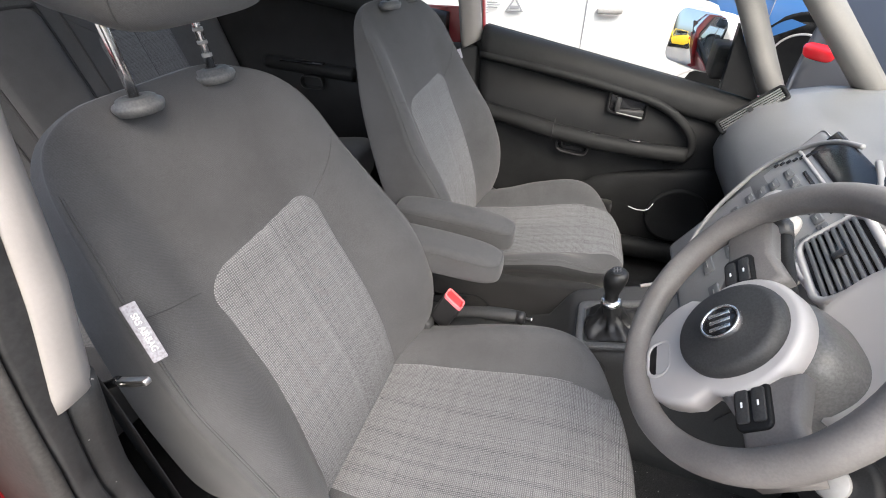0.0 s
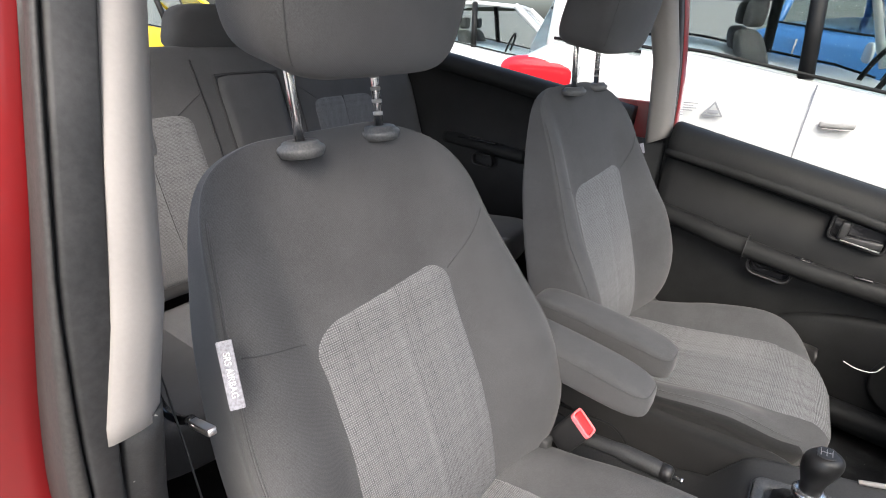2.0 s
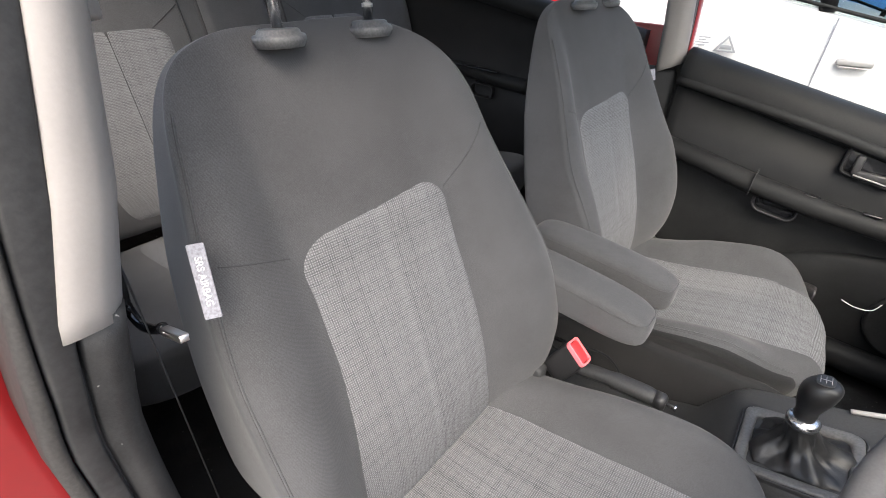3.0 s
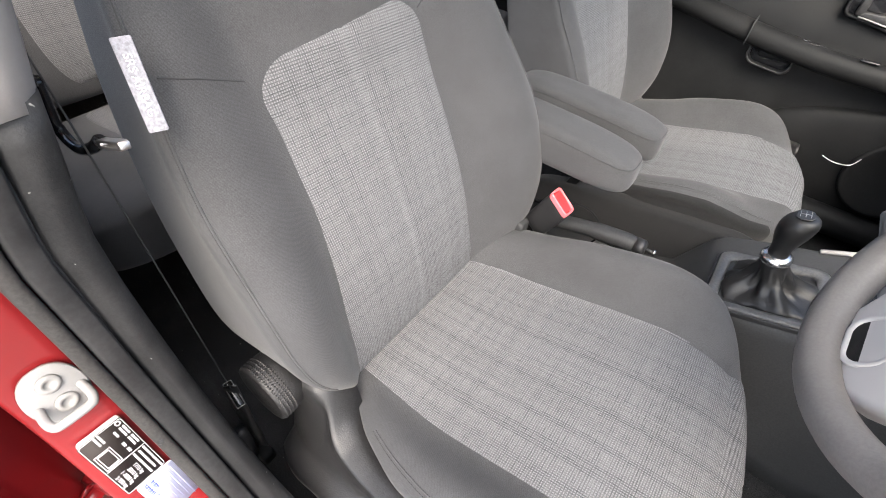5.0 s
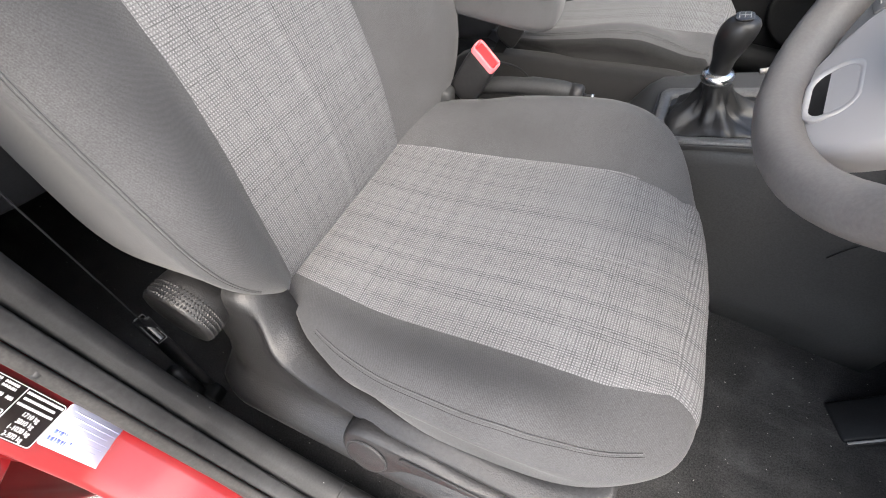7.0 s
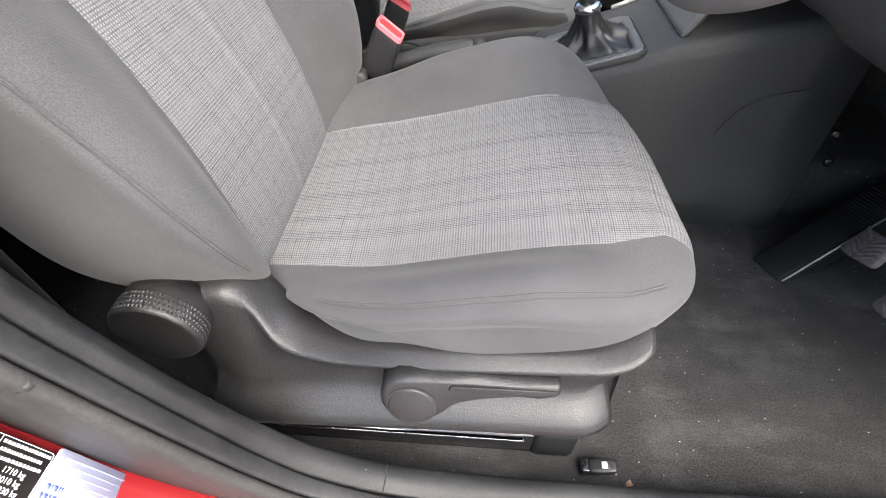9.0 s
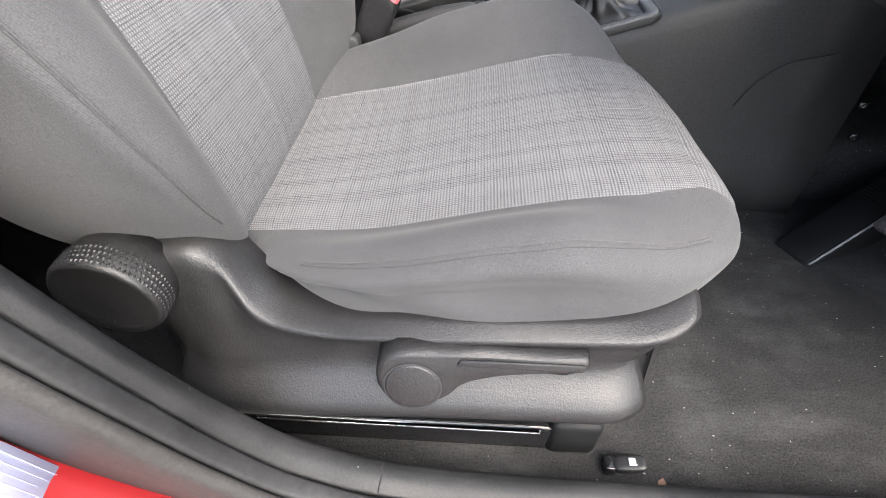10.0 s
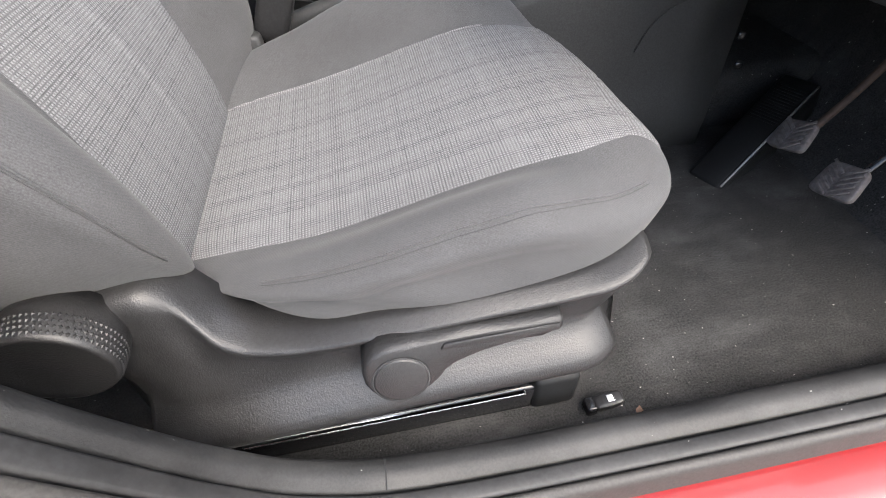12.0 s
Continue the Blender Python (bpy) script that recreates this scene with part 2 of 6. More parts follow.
def part(name, bm, mat, parent, label="", smooth=True):
    me = bpy.data.meshes.new(name)
    bmesh.ops.recalc_face_normals(bm, faces=bm.faces)
    for f in bm.faces:
        f.smooth = smooth
    bm.to_mesh(me)
    bm.free()
    me.materials.append(mat)
    ob = new(name, me)
    if parent is not None:
        ob.parent = parent
    if label:
        tagged(ob, label)
    return ob


def thing(name, label, category, group="", kind=""):
    return tagged(new(name), label, category, group, kind)


def cube_grid(n):
    """Points of a cube's skin, n squares to an edge, welded, and its faces."""
    index, verts, faces = {}, [], []

    def vid(p):
        if p not in index:
            index[p] = len(verts)
            verts.append(p)
        return index[p]

    for axis in range(3):
        for side in (0, n):
            for i in range(n):
                for j in range(n):
                    quad = []
                    for a, b in ((i, j), (i + 1, j), (i + 1, j + 1), (i, j + 1)):
                        p = [a, b]
                        p.insert(axis, side)
                        quad.append(vid(tuple(p)))
                    faces.append(quad)
    return [tuple(2 * c / n - 1 for c in v) for v in verts], faces


def on_super(v, p):
    k = sum(abs(c) ** p for c in v) ** (1 / p)
    return tuple(c / k for c in v)


def pillow(name, warp, mat, parent, p=4.0, n=20, label="", relax=0):
    """A soft rounded block: a cube's skin drawn to a superellipsoid, then bent by warp(a, b, c)."""
    verts, faces = cube_grid(n)
    ob = shaped(name, [warp(*on_super(v, p)) for v in verts], faces, mat, parent, label)
    if relax:
        bm = bmesh.new()
        bm.from_mesh(ob.data)
        for _ in range(relax):
            bmesh.ops.smooth_vert(bm, verts=bm.verts, factor=0.5, use_axis_x=True, use_axis_y=True, use_axis_z=True)
        bm.to_mesh(ob.data)
        bm.free()
    return ob


def tree_of(ob):
    bm = bmesh.new()
    bm.from_mesh(ob.data)
    tree = BVHTree.FromBMesh(bm)
    bm.free()
    return tree


def block(x, y, z, hx, hy, hz, turn=None):
    m = turn or Matrix()
    return lambda a, b, c: Vector((x, y, z)) + m.to_3x3() @ Vector((a * hx, b * hy, c * hz))


def rbox(name, x0, x1, y0, y1, z0, z1, mat, parent=None, bevel=0.004, seg=2, label="", m=None):
    bm = bmesh.new()
    bmesh.ops.create_cube(bm, size=1)
    for v in bm.verts:
        v.co = ((x0 + x1) / 2 + v.co.x * (x1 - x0), (y0 + y1) / 2 + v.co.y * (y1 - y0), (z0 + z1) / 2 + v.co.z * (z1 - z0))
    if bevel:
        bmesh.ops.bevel(bm, geom=bm.edges[:], offset=bevel, segments=seg, profile=0.5, affect="EDGES")
    if m is not None:
        bm.transform(m)
    return part(name, bm, mat, parent, label)


def smoothed(points, steps=8, closed=False):
    """Catmull-Rom through the points."""
    pts = [Vector(p) for p in points]
    out, n = [], len(pts)
    for i in range(n if closed else n - 1):
        if closed:
            a, b, c, d = (pts[(i + k) % n] for k in (-1, 0, 1, 2))
        else:
            a, b, c, d = pts[max(i - 1, 0)], pts[i], pts[i + 1], pts[min(i + 2, n - 1)]
        for s in range(steps):
            t = s / steps
            out.append(0.5 * (2 * b + (c - a) * t + (2 * a - 5 * b + 4 * c - d) * t * t + (3 * b - a - 3 * c + d) * t ** 3))
    if not closed:
        out.append(pts[-1])
    return out


def lathe_rings(rings, cap=True, closed=False):
    """Faces that join rings of equal length."""
    n, verts, faces = len(rings[0]), [p for r in rings for p in r], []
    count = len(rings)
    for i in range(count if closed else count - 1):
        for j in range(n):
            a, b = i * n, ((i + 1) % count) * n
            faces.append((a + j, a + (j + 1) % n, b + (j + 1) % n, b + j))
    if cap and not closed:
        faces += [tuple(range(n)), tuple(range((count - 1) * n, count * n))]
    return verts, faces


def tube(name, points, radius, mat, parent=None, sides=8, closed=False, label="", flat=1.0, up=(0, 0, 1)):
    """A round (or flattened) bar along points; radius may be a list."""
    pts = [Vector(p) for p in points]
    n, rings = len(pts), []
    for i, p in enumerate(pts):
        a, b = (pts[i - 1], pts[(i + 1) % n]) if closed else (pts[max(i - 1, 0)], pts[min(i + 1, n - 1)])
        t = (b - a).normalized()
        s = t.cross(Vector(up))
        s = s.normalized() if s.length > 1e-4 else t.orthogonal().normalized()
        w = s.cross(t)
        r = radius[i] if isinstance(radius, (list, tuple)) else radius
        rings.append([p + (s * math.cos(k * math.tau / sides) + w * flat * math.sin(k * math.tau / sides)) * r for k in range(sides)])
    v, f = lathe_rings(rings, True, closed)
    return shaped(name, v, f, mat, parent, label)


def turned(name, profile, centre, axis, mat, parent=None, sides=40, label=""):
    """A body of revolution: profile of (radius, along) about axis through centre."""
    ax = Vector(axis).normalized()
    s = ax.orthogonal().normalized()
    w = ax.cross(s)
    rings = []
    for r, h in profile:
        rings.append([Vector(centre) + ax * h + (s * math.cos(k * math.tau / sides) + w * math.sin(k * math.tau / sides)) * max(r, 1e-5) for k in range(sides)])
    v, f = lathe_rings(rings)
    return shaped(name, v, f, mat, parent, label)


def sweep(name, path, section, frame_of, mat, parent=None, label="", smooth=True, closed_section=True):
    """Section points (d, e) carried along path; frame_of(i) gives the two directions."""
    rings = []
    for i, p in enumerate(path):
        d, e = frame_of(i)
        rings.append([Vector(p) + Vector(d) * q[0] + Vector(e) * q[1] for q in section])
    n, verts, faces = len(section), [q for r in rings for q in r], []
    for i in range(len(rings) - 1):
        for j in range(n if closed_section else n - 1):
            a, b = i * n, (i + 1) * n
            faces.append((a + j, a + (j + 1) % n, b + (j + 1) % n, b + j))
    if closed_section:
        faces += [tuple(range(n)), tuple(range((len(rings) - 1) * n, len(rings) * n))]
    return shaped(name, verts, faces, mat, parent, label, smooth)


def sweep_by(name, path, section_of, frame_of, mat, parent=None, label=""):
    """Like sweep, with a section that depends on the place along the path."""
    rings = []
    for i, p in enumerate(path):
        d, e = frame_of(i)
        rings.append([Vector(p) + Vector(d) * q[0] + Vector(e) * q[1] for q in section_of(Vector(p))])
    v, f = lathe_rings(rings)
    return shaped(name, v, f, mat, parent, label)


def plate(name, outline, to_world, thick, mat, parent=None, bevel=0.003, label="", smooth=True, seg=2):
    """A flat shape with an outline in (u, v), given thickness along w and rounded edges; to_world maps (u, v, w)."""
    bm = bmesh.new()
    lower = [bm.verts.new((u, v, 0)) for u, v in outline]
    face = bm.faces.new(lower)
    ext = bmesh.ops.extrude_face_region(bm, geom=[face])
    for g in ext["geom"]:
        if isinstance(g, bmesh.types.BMVert):
            g.co.z += thick
    if bevel:
        top = [e for e in bm.edges if all(v.co.z > thick * 0.5 for v in e.verts)]
        bmesh.ops.bevel(bm, geom=top, offset=bevel, segments=seg, profile=0.5, affect="EDGES")
    for v in bm.verts:
        v.co = to_world(*v.co)
    ob = part(name, bm, mat, parent, label, smooth)
    return ob


def rounded(w, h, r, k=5, cx=0.0, cy=0.0):
    """The outline of a rounded rectangle."""
    out = []
    for sx, sy, a0 in ((1, 1, 0), (-1, 1, 90), (-1, -1, 180), (1, -1, 270)):
        for i in range(k + 1):
            a = radians(a0 + 90 * i / k)
            out.append((cx + sx * (w / 2 - r) + r * math.cos(a), cy + sy * (h / 2 - r) + r * math.sin(a)))
    return out


def lerp_table(table, s):
    """A smooth curve through (place, value) rows that never overshoots them."""
    n = len(table)
    if s <= table[0][0]:
        return table[0][1]
    if s >= table[-1][0]:
        return table[-1][1]
    i = next(k for k in range(n - 1) if s <= table[k + 1][0])

    def rate(k):
        return (table[k + 1][1] - table[k][1]) / (table[k + 1][0] - table[k][0])

    def slope(k):
        if k == 0 or k == n - 1:
            return rate(0) if k == 0 else rate(n - 2)
        p, q = rate(k - 1), rate(k)
        return 0.0 if p * q <= 0 else 2 * p * q / (p + q)

    h = table[i + 1][0] - table[i][0]
    t = (s - table[i][0]) / h
    return ((1 + 2 * t) * (1 - t) ** 2 * table[i][1] + t * (1 - t) ** 2 * h * slope(i)
            + t * t * (3 - 2 * t) * table[i + 1][1] + t * t * (t - 1) * h * slope(i + 1))


def bulge(x, centre, width):
    return math.exp(-((x - centre) / width) ** 2)


# ---- ground ----
def flat_sheet(name, size, z, mat):
    ob = shaped(name, [(-size, -size, z), (size, -size, z), (size, size, z), (-size, size, z)], [(0, 1, 2, 3)], mat)
    return ob


ASPHALT = material("grey_asphalt", (0.16, 0.155, 0.15), 0.95)
av = coords(ASPHALT)
a_fine = noise_of(ASPHALT, av, 260.0, 4.0)
wire(ASPHALT, ramp(ASPHALT, a_fine, 0.35, 0.65, (0.07, 0.068, 0.066), (0.36, 0.35, 0.33)), base_of(ASPHALT).inputs["Base Color"])
bump(ASPHALT, a_fine, 0.8, 0.004)
tagged(flat_sheet("ground", 400, 0.0, ASPHALT), "grey speckled asphalt of a car park", "ground", kind="structure")

# ---- the red car's shell ----
SEAT_R, SEAT_L, MID = 0.0, 0.70, 0.35
red_car = thing("red_car", "red hatchback body with one front door open", "car")


def lean(z):
    """How far the body's side leans in towards the roof."""
    return 0.0 if z < 0.87 else 0.285 * (z - 0.87) ** 1.25


# line of the right front door opening, along the sill and up the pillar (x, z)
APERTURE = smoothed([(1.25, 0, 0.345), (0.8, 0, 0.345), (0.45, 0, 0.345), (0.2, 0, 0.360), (0.10, 0, 0.408), (0.05, 0, 0.475), (0.015, 0, 0.55),
                     (-0.016, 0, 0.627), (-0.040, 0, 0.70), (-0.050, 0, 0.80), (-0.053, 0, 0.97), (-0.062, 0, 1.15), (-0.10, 0, 1.40), (-0.14, 0, 1.52)], 7)


def aperture_path(side=1):
    out = []
    for p in APERTURE:
        y = -0.345 + lean(p.z)
        out.append(Vector((p.x, y if side == 1 else 2 * MID - y, p.z)))
    return out


def aperture_frame(path, side=1):
    def at(i):
        a, b = path[max(i - 1, 0)], path[min(i + 1, len(path) - 1)]
        t = (b - a)
        t.y = 0
        t.normalize()
        outward = Vector((t.z, 0, -t.x))
        if outward.x > 0 and outward.z > 0:
            outward = -outward
        if t.x < 0 and outward.z > 0.3:
            outward = -outward
        return Vector((-abs(outward.x), 0, -abs(outward.z))), Vector((0, -side, 0))
    return at


def jamb_depth(z):
    return lerp_table([(0.345, 0.022), (0.44, 0.036), (0.49, 0.056), (0.54, 0.069), (0.85, 0.071), (0.95, 0.058), (1.05, 0.037), (1.15, 0.024), (1.3, 0.019), (1.5, 0.018)], z)


for side in (1, -1):
    path = aperture_path(side)
    fr = aperture_frame(path, side)
    # red jamb: steps outwards and away from the opening, with a channel for the hinge low on the pillar
    def jamb_section(p):
        if side < 0 and p.z > 0.80:
            return [(-0.004, 0.012), (-0.004, 0.060), (-0.002, 0.074), (0.004, 0.078), (0.006, 0.070), (0.006, 0.060), (0.006, 0.050), (0.006, 0.045), (0.006, 0.040), (0.006, 0.035), (0.006, 0.030), (0.006, 0.028), (0.006, 0.024), (0.006, 0.018), (0.006, 0.012)]
        k = lerp_table([(0.30, 0.0), (0.345, 0.6), (0.40, 1.0), (0.80, 1.0), (0.86, 0.0)], p.z)
        d = jamb_depth(p.z)
        return [(d, 0.010), (d, 0.030), (d + 0.001, 0.060), (d + 0.002, 0.072), (d + 0.004, 0.077), (d + 0.008, 0.079), (d + 0.020 - 0.006 * k, 0.081 - 0.0015 * k), (d + 0.032 - 0.014 * k, 0.086 - 0.009 * k),
                (d + 0.040 - 0.012 * k, 0.095 - 0.022 * k), (d + 0.060 - 0.010 * k, 0.110 - 0.050 * k), (d + 0.060 + 0.020 * k, 0.116 - 0.066 * k), (d + 0.090 + 0.030 * k, 0.116 - 0.070 * k), (d + 0.092 + 0.060 * k, 0.116 - 0.070 * k), (d + 0.092 + 0.060 * k, 0.0), (d + 0.02, 0.0)]

    sweep_by("door_jamb", path, jamb_section, fr, RED, red_car, "red painted door jamb")
    # rubber seal and the deep flocked lip beside it
    def seal_section(p):
        g = 0.008 * lerp_table([(0.92, 0.0), (1.08, 1.0)], p.z)
        return [(-0.001, -0.0112), (-0.0046, -0.0108), (-0.0054, -0.0090), (-0.0056, 0.0025 + g), (-0.0044, 0.0052 + g), (-0.0010, 0.0064 + g), (0.010, 0.0066 + g), (0.010, -0.0112)]

    sweep_by("door_seal", path, seal_section, fr, RUBBER, red_car, "black rubber door seal")

    def lip_section(p):
        o = lerp_table([(0.345, 0.030), (0.40, 0.023), (0.47, 0.0185), (0.60, 0.0190), (0.90, 0.0205)], p.z)
        g = 0.008 * lerp_table([(0.92, 0.0), (1.08, 1.0)], p.z)
        return [(-0.0020, 0.0072 + g), (-0.0050, 0.0082 + g), (-0.0058, 0.0105 + 0.8 * g), (-0.0050, 0.0145 + 0.5 * g), (-0.0020, 0.0180 + 0.2 * g), (0.005, 0.0190 + 0.1 * g), (0.020, 0.0195 + (o - 0.019) * 0.5), (min(0.070, jamb_depth(max(p.z, 0.85)) - 0.001), o), (min(0.070, jamb_depth(max(p.z, 0.85)) - 0.001), 0.010), (0.010, 0.0072)]

    sweep_by("seal_lip", path, lip_section, fr, RUBBER_GREY, red_car, "grey flocked lip of the door seal")

# lower trim of the sill and pillar foot
path = aperture_path(1)
fr = aperture_frame(path, 1)
low = [i for i, p in enumerate(path) if p.z < 0.985]
lows = [path[i] for i in low]


def trim_section(p):
    inner = lerp_table([(0.345, -0.047), (0.45, -0.041), (0.60, -0.036), (0.80, -0.037), (0.93, -0.042)], p.z)
    return [(0.006, -0.0118), (0.000, -0.0130), (-0.0030, -0.0160), (-0.0034, -0.0200), (-0.0052, -0.0215), (-0.0056, inner + 0.010), (-0.0040, inner + 0.004), (0.000, inner), (0.006, inner - 0.002), (0.05, inner - 0.003), (0.05, -0.02), (0.02, -0.0118)]


sweep_by("sill_trim", lows, trim_section, lambda i: fr(low[i]), SILL, red_car, "black grained sill and pillar trim")
i_seam = min(range(len(path)), key=lambda i: abs(path[i].x - 0.168))
d_s, e_s = fr(i_seam)
tube("sill_seam", [path[i_seam] + d_s * dd + e_s * ee for dd, ee in ((-0.0031, -0.0150), (-0.0052, -0.0225), (-0.0056, -0.034), (-0.0040, -0.042), (0.001, -0.0460))], 0.0008, THREAD, red_car, 5)

# floor pan with the tunnel and rear foot-well
floor = tagged(rbox("floor", -1.7, 1.35, -0.31, 1.01, 0.22, 0.30, CARPET, None, 0.01), "black dusty felt car carpet", "carpet", kind="structure")
# bulkhead slopes up behind the pedals
bulk = tagged(shaped("bulkhead", [(0.92, -0.30, 0.29), (0.92, 1.0, 0.29), (1.02, 1.0, 0.36), (1.02, -0.30, 0.36), (1.18, 1.0, 0.75), (1.18, -0.30, 0.75), (1.2, 1.0, 1.0), (1.2, -0.3, 1.0)],
              [(0, 1, 2, 3), (3, 2, 4, 5), (5, 4, 6, 7)], CARPET, None), "dark carpeted bulkhead under the dashboard", "bulkhead", kind="structure")
# side wall of the right foot-well ahead of the door opening
tagged(rbox("wall_right", 1.0, 1.3, -0.36, -0.31, 0.25, 0.98, PLASTIC_SOFT, None, 0.01), "black kick panel of the foot-well", "trim panel", kind="structure")
# roof, never in view: added to block the sky and shade the cabin
tagged(rbox("ceiling", -1.75, 0.36, -0.20, 0.90, 1.50, 1.54, LINER, None, 0.015), "pale grey headliner, out of view, added to shade the cabin", "headliner", kind="structure")
rbox("roof_skin", -1.8, 0.38, -0.23, 0.93, 1.541, 1.56, RED, red_car, 0.008, label="red roof skin, out of view, over the added headliner")
# tail: panel below the rear window and its pillars
rbox("tail_panel", -1.85, -1.68, -0.36, 1.06, 0.25, 1.02, RED, red_car, 0.03)
for y0, y1 in ((-0.32, -0.22), (0.92, 1.02)):
    shaped("rear_pillar", [(-1.80, y0, 1.0), (-1.55, y0, 1.0), (-1.35, y0, 1.5), (-1.75, y0, 1.5), (-1.80, y1, 1.0), (-1.55, y1, 1.0), (-1.35, y1, 1.5), (-1.75, y1, 1.5)],
           [(0, 1, 2, 3), (4, 5, 6, 7), (0, 1, 5, 4), (1, 2, 6, 5), (2, 3, 7, 6), (3, 0, 4, 7)], BEIGE, red_car, "beige rear pillar trim", False)
# right rear door as a closed wall beside the back seat
rings = []
for k in range(41):
    z = 0.29 + 0.67 * k / 40
    xe = lerp_table([(0.29, -0.146), (0.36, -0.130), (0.43, -0.118), (0.49, -0.105), (0.54, -0.099), (0.96, -0.100)], z)
    ye = lerp_table([(0.29, -0.438), (0.36, -0.452), (0.43, -0.462), (0.49, -0.468), (0.54, -0.471), (0.75, -0.474), (0.96, -0.455)], z)
    rings.append([Vector((x, y, z)) for x, y in ((xe, ye), (xe + 0.001, ye - 0.003), (xe - 0.002, ye - 0.0055), (xe - 0.03, ye - 0.012), (xe - 0.30, ye - 0.030), (-1.15, ye - 0.030), (-1.15, -0.345), (-0.24, -0.36), (-0.22, ye + 0.030), (xe - 0.035, ye + 0.024), (xe - 0.026, ye + 0.006), (xe - 0.014, ye + 0.003))])
v, f = lathe_rings(rings)
shaped("rear_door_shell", v, f, RED, red_car, "red front edge of the closed rear door")
rbox("rear_door_lining", -1.15, -0.13, -0.344, -0.315, 0.33, 0.95, PLASTIC, red_car, 0.01, label="black lining of the closed rear door")
rbox("rear_wing", -1.7, -1.16, -0.40, -0.30, 0.3, 1.05, RED, red_car, 0.01)
rbox("rear_wing", -1.7, -1.16, 1.0, 1.10, 0.3, 1.10, RED, red_car, 0.01)

# ---- beige upper trim of the pillars ----
def pillar_trim(side):
    def y_of(v, z):
        y = v + lean(z)
        return y if side == 1 else 2 * MID - y
    rings = []
    for z, x, w in ((0.930, -0.035, 0.085), (0.945, -0.035, 0.090), (1.05, -0.038, 0.090), (1.15, -0.046, 0.09), (1.30, -0.075, 0.095), (1.5, -0.13, 0.10)):
        ring = []
        w *= 1.0 if side == 1 else 0.62
        for dx, dy in ((-0.030, -0.3350), (-0.012, -0.3345), (-0.009, -0.3320), (-0.0075, -0.324), (-0.008, -0.313), (-0.011, -0.308), (-0.014, -0.304), (-0.021, -0.298), (-0.030, -0.295), (-w, -0.297), (-w - 0.012, -0.305), (-w - 0.012, -0.335)):
            ring.append(Vector((x + dx, y_of(dy - (0.005 if z > 1.06 and dy > -0.32 else 0.0), z), z + (0.040 + dx * 0.52) * (1 if z < 0.95 else 0))))
        rings.append(ring)
    v, f = lathe_rings(rings)
    return shaped("pillar_trim", v, f, BEIGE, red_car, "beige plastic upper pillar trim")


pillar_trim(1)
pillar_trim(-1)
# dark lower pillar trim
for side in (1, -1):
    def yy(v):
        return v if side == 1 else 2 * MID - v
    a, b = sorted((yy(-0.345), yy(-0.315)))
    rbox("pillar_foot", -0.15, -0.052, a, b, 0.30, 0.945, PLASTIC_SOFT, red_car, 0.012, label="black lower pillar trim")


# ---- seats ----
TILT_BACK = radians(14.0)
# half widths of the backrest by height along it, on the door side and on the console side
BACK_OUT = [(-0.06, 0.140), (-0.03, 0.160), (0.0, 0.180), (0.03, 0.202), (0.07, 0.228), (0.12, 0.247), (0.16, 0.251), (0.25, 0.248), (0.30, 0.244), (0.36, 0.236), (0.42, 0.226), (0.49, 0.209), (0.54, 0.196), (0.577, 0.181), (0.597, 0.165), (0.614, 0.130)]
BACK_IN = [(-0.05, 0.195), (-0.01, 0.220), (0.03, 0.240), (0.07, 0.256), (0.11, 0.266), (0.16, 0.269), (0.21, 0.266), (0.26, 0.259), (0.31, 0.249), (0.36, 0.234), (0.41, 0.216), (0.46, 0.199), (0.505, 0.189), (0.537, 0.177), (0.574, 0.150), (0.598, 0.112), (0.614, 0.075)]
# how far the face stands forward, how far the bolsters rise from it, and its slight twist
BACK_FACE = [(-0.06, -0.022), (0.0, 0.003), (0.06, 0.013), (0.12, 0.016), (0.18, 0.011), (0.25, 0.004), (0.33, -0.008), (0.40, -0.014), (0.50, -0.024), (0.56, -0.036), (0.60, -0.050), (0.62, -0.062)]
RISE_OUT = [(-0.06, 0.010), (0.0, 0.024), (0.07, 0.043), (0.12, 0.052), (0.16, 0.052), (0.25, 0.046), (0.30, 0.039), (0.42, 0.030), (0.50, 0.018), (0.58, 0.004)]
RISE_IN = [(-0.06, 0.012), (0.0, 0.030), (0.07, 0.050), (0.16, 0.056), (0.25, 0.044), (0.31, 0.031), (0.41, 0.017), (0.50, 0.008), (0.58, 0.002)]
BACK_TWIST = [(0.0, 0.02), (0.15, 0.05), (0.30, 0.12), (0.60, 0.15)]
# edges of the checked insert
INS_OUT = [(-0.03, 0.150), (0.02, 0.148), (0.10, 0.143), (0.18, 0.130), (0.25, 0.121), (0.33, 0.118), (0.41, 0.127)]
INS_IN = [(-0.03, 0.128), (0.01, 0.124), (0.10, 0.116), (0.18, 0.115), (0.25, 0.108), (0.32, 0.103), (0.41, 0.098)]
BACK_P, CUSH_P = 12.0, 6.5


def puffed(v):
    """A bolster's rise from the seam of the insert (0) to its outer welt (1)."""
    v = max(0.0, min(1.0, v))
    return 1.10 * math.sin(math.pi * 0.5 * min(1.0, v / 0.82)) ** 1.25 if v < 0.82 else 1.10 - 0.10 * ((v - 0.82) / 0.18) ** 2


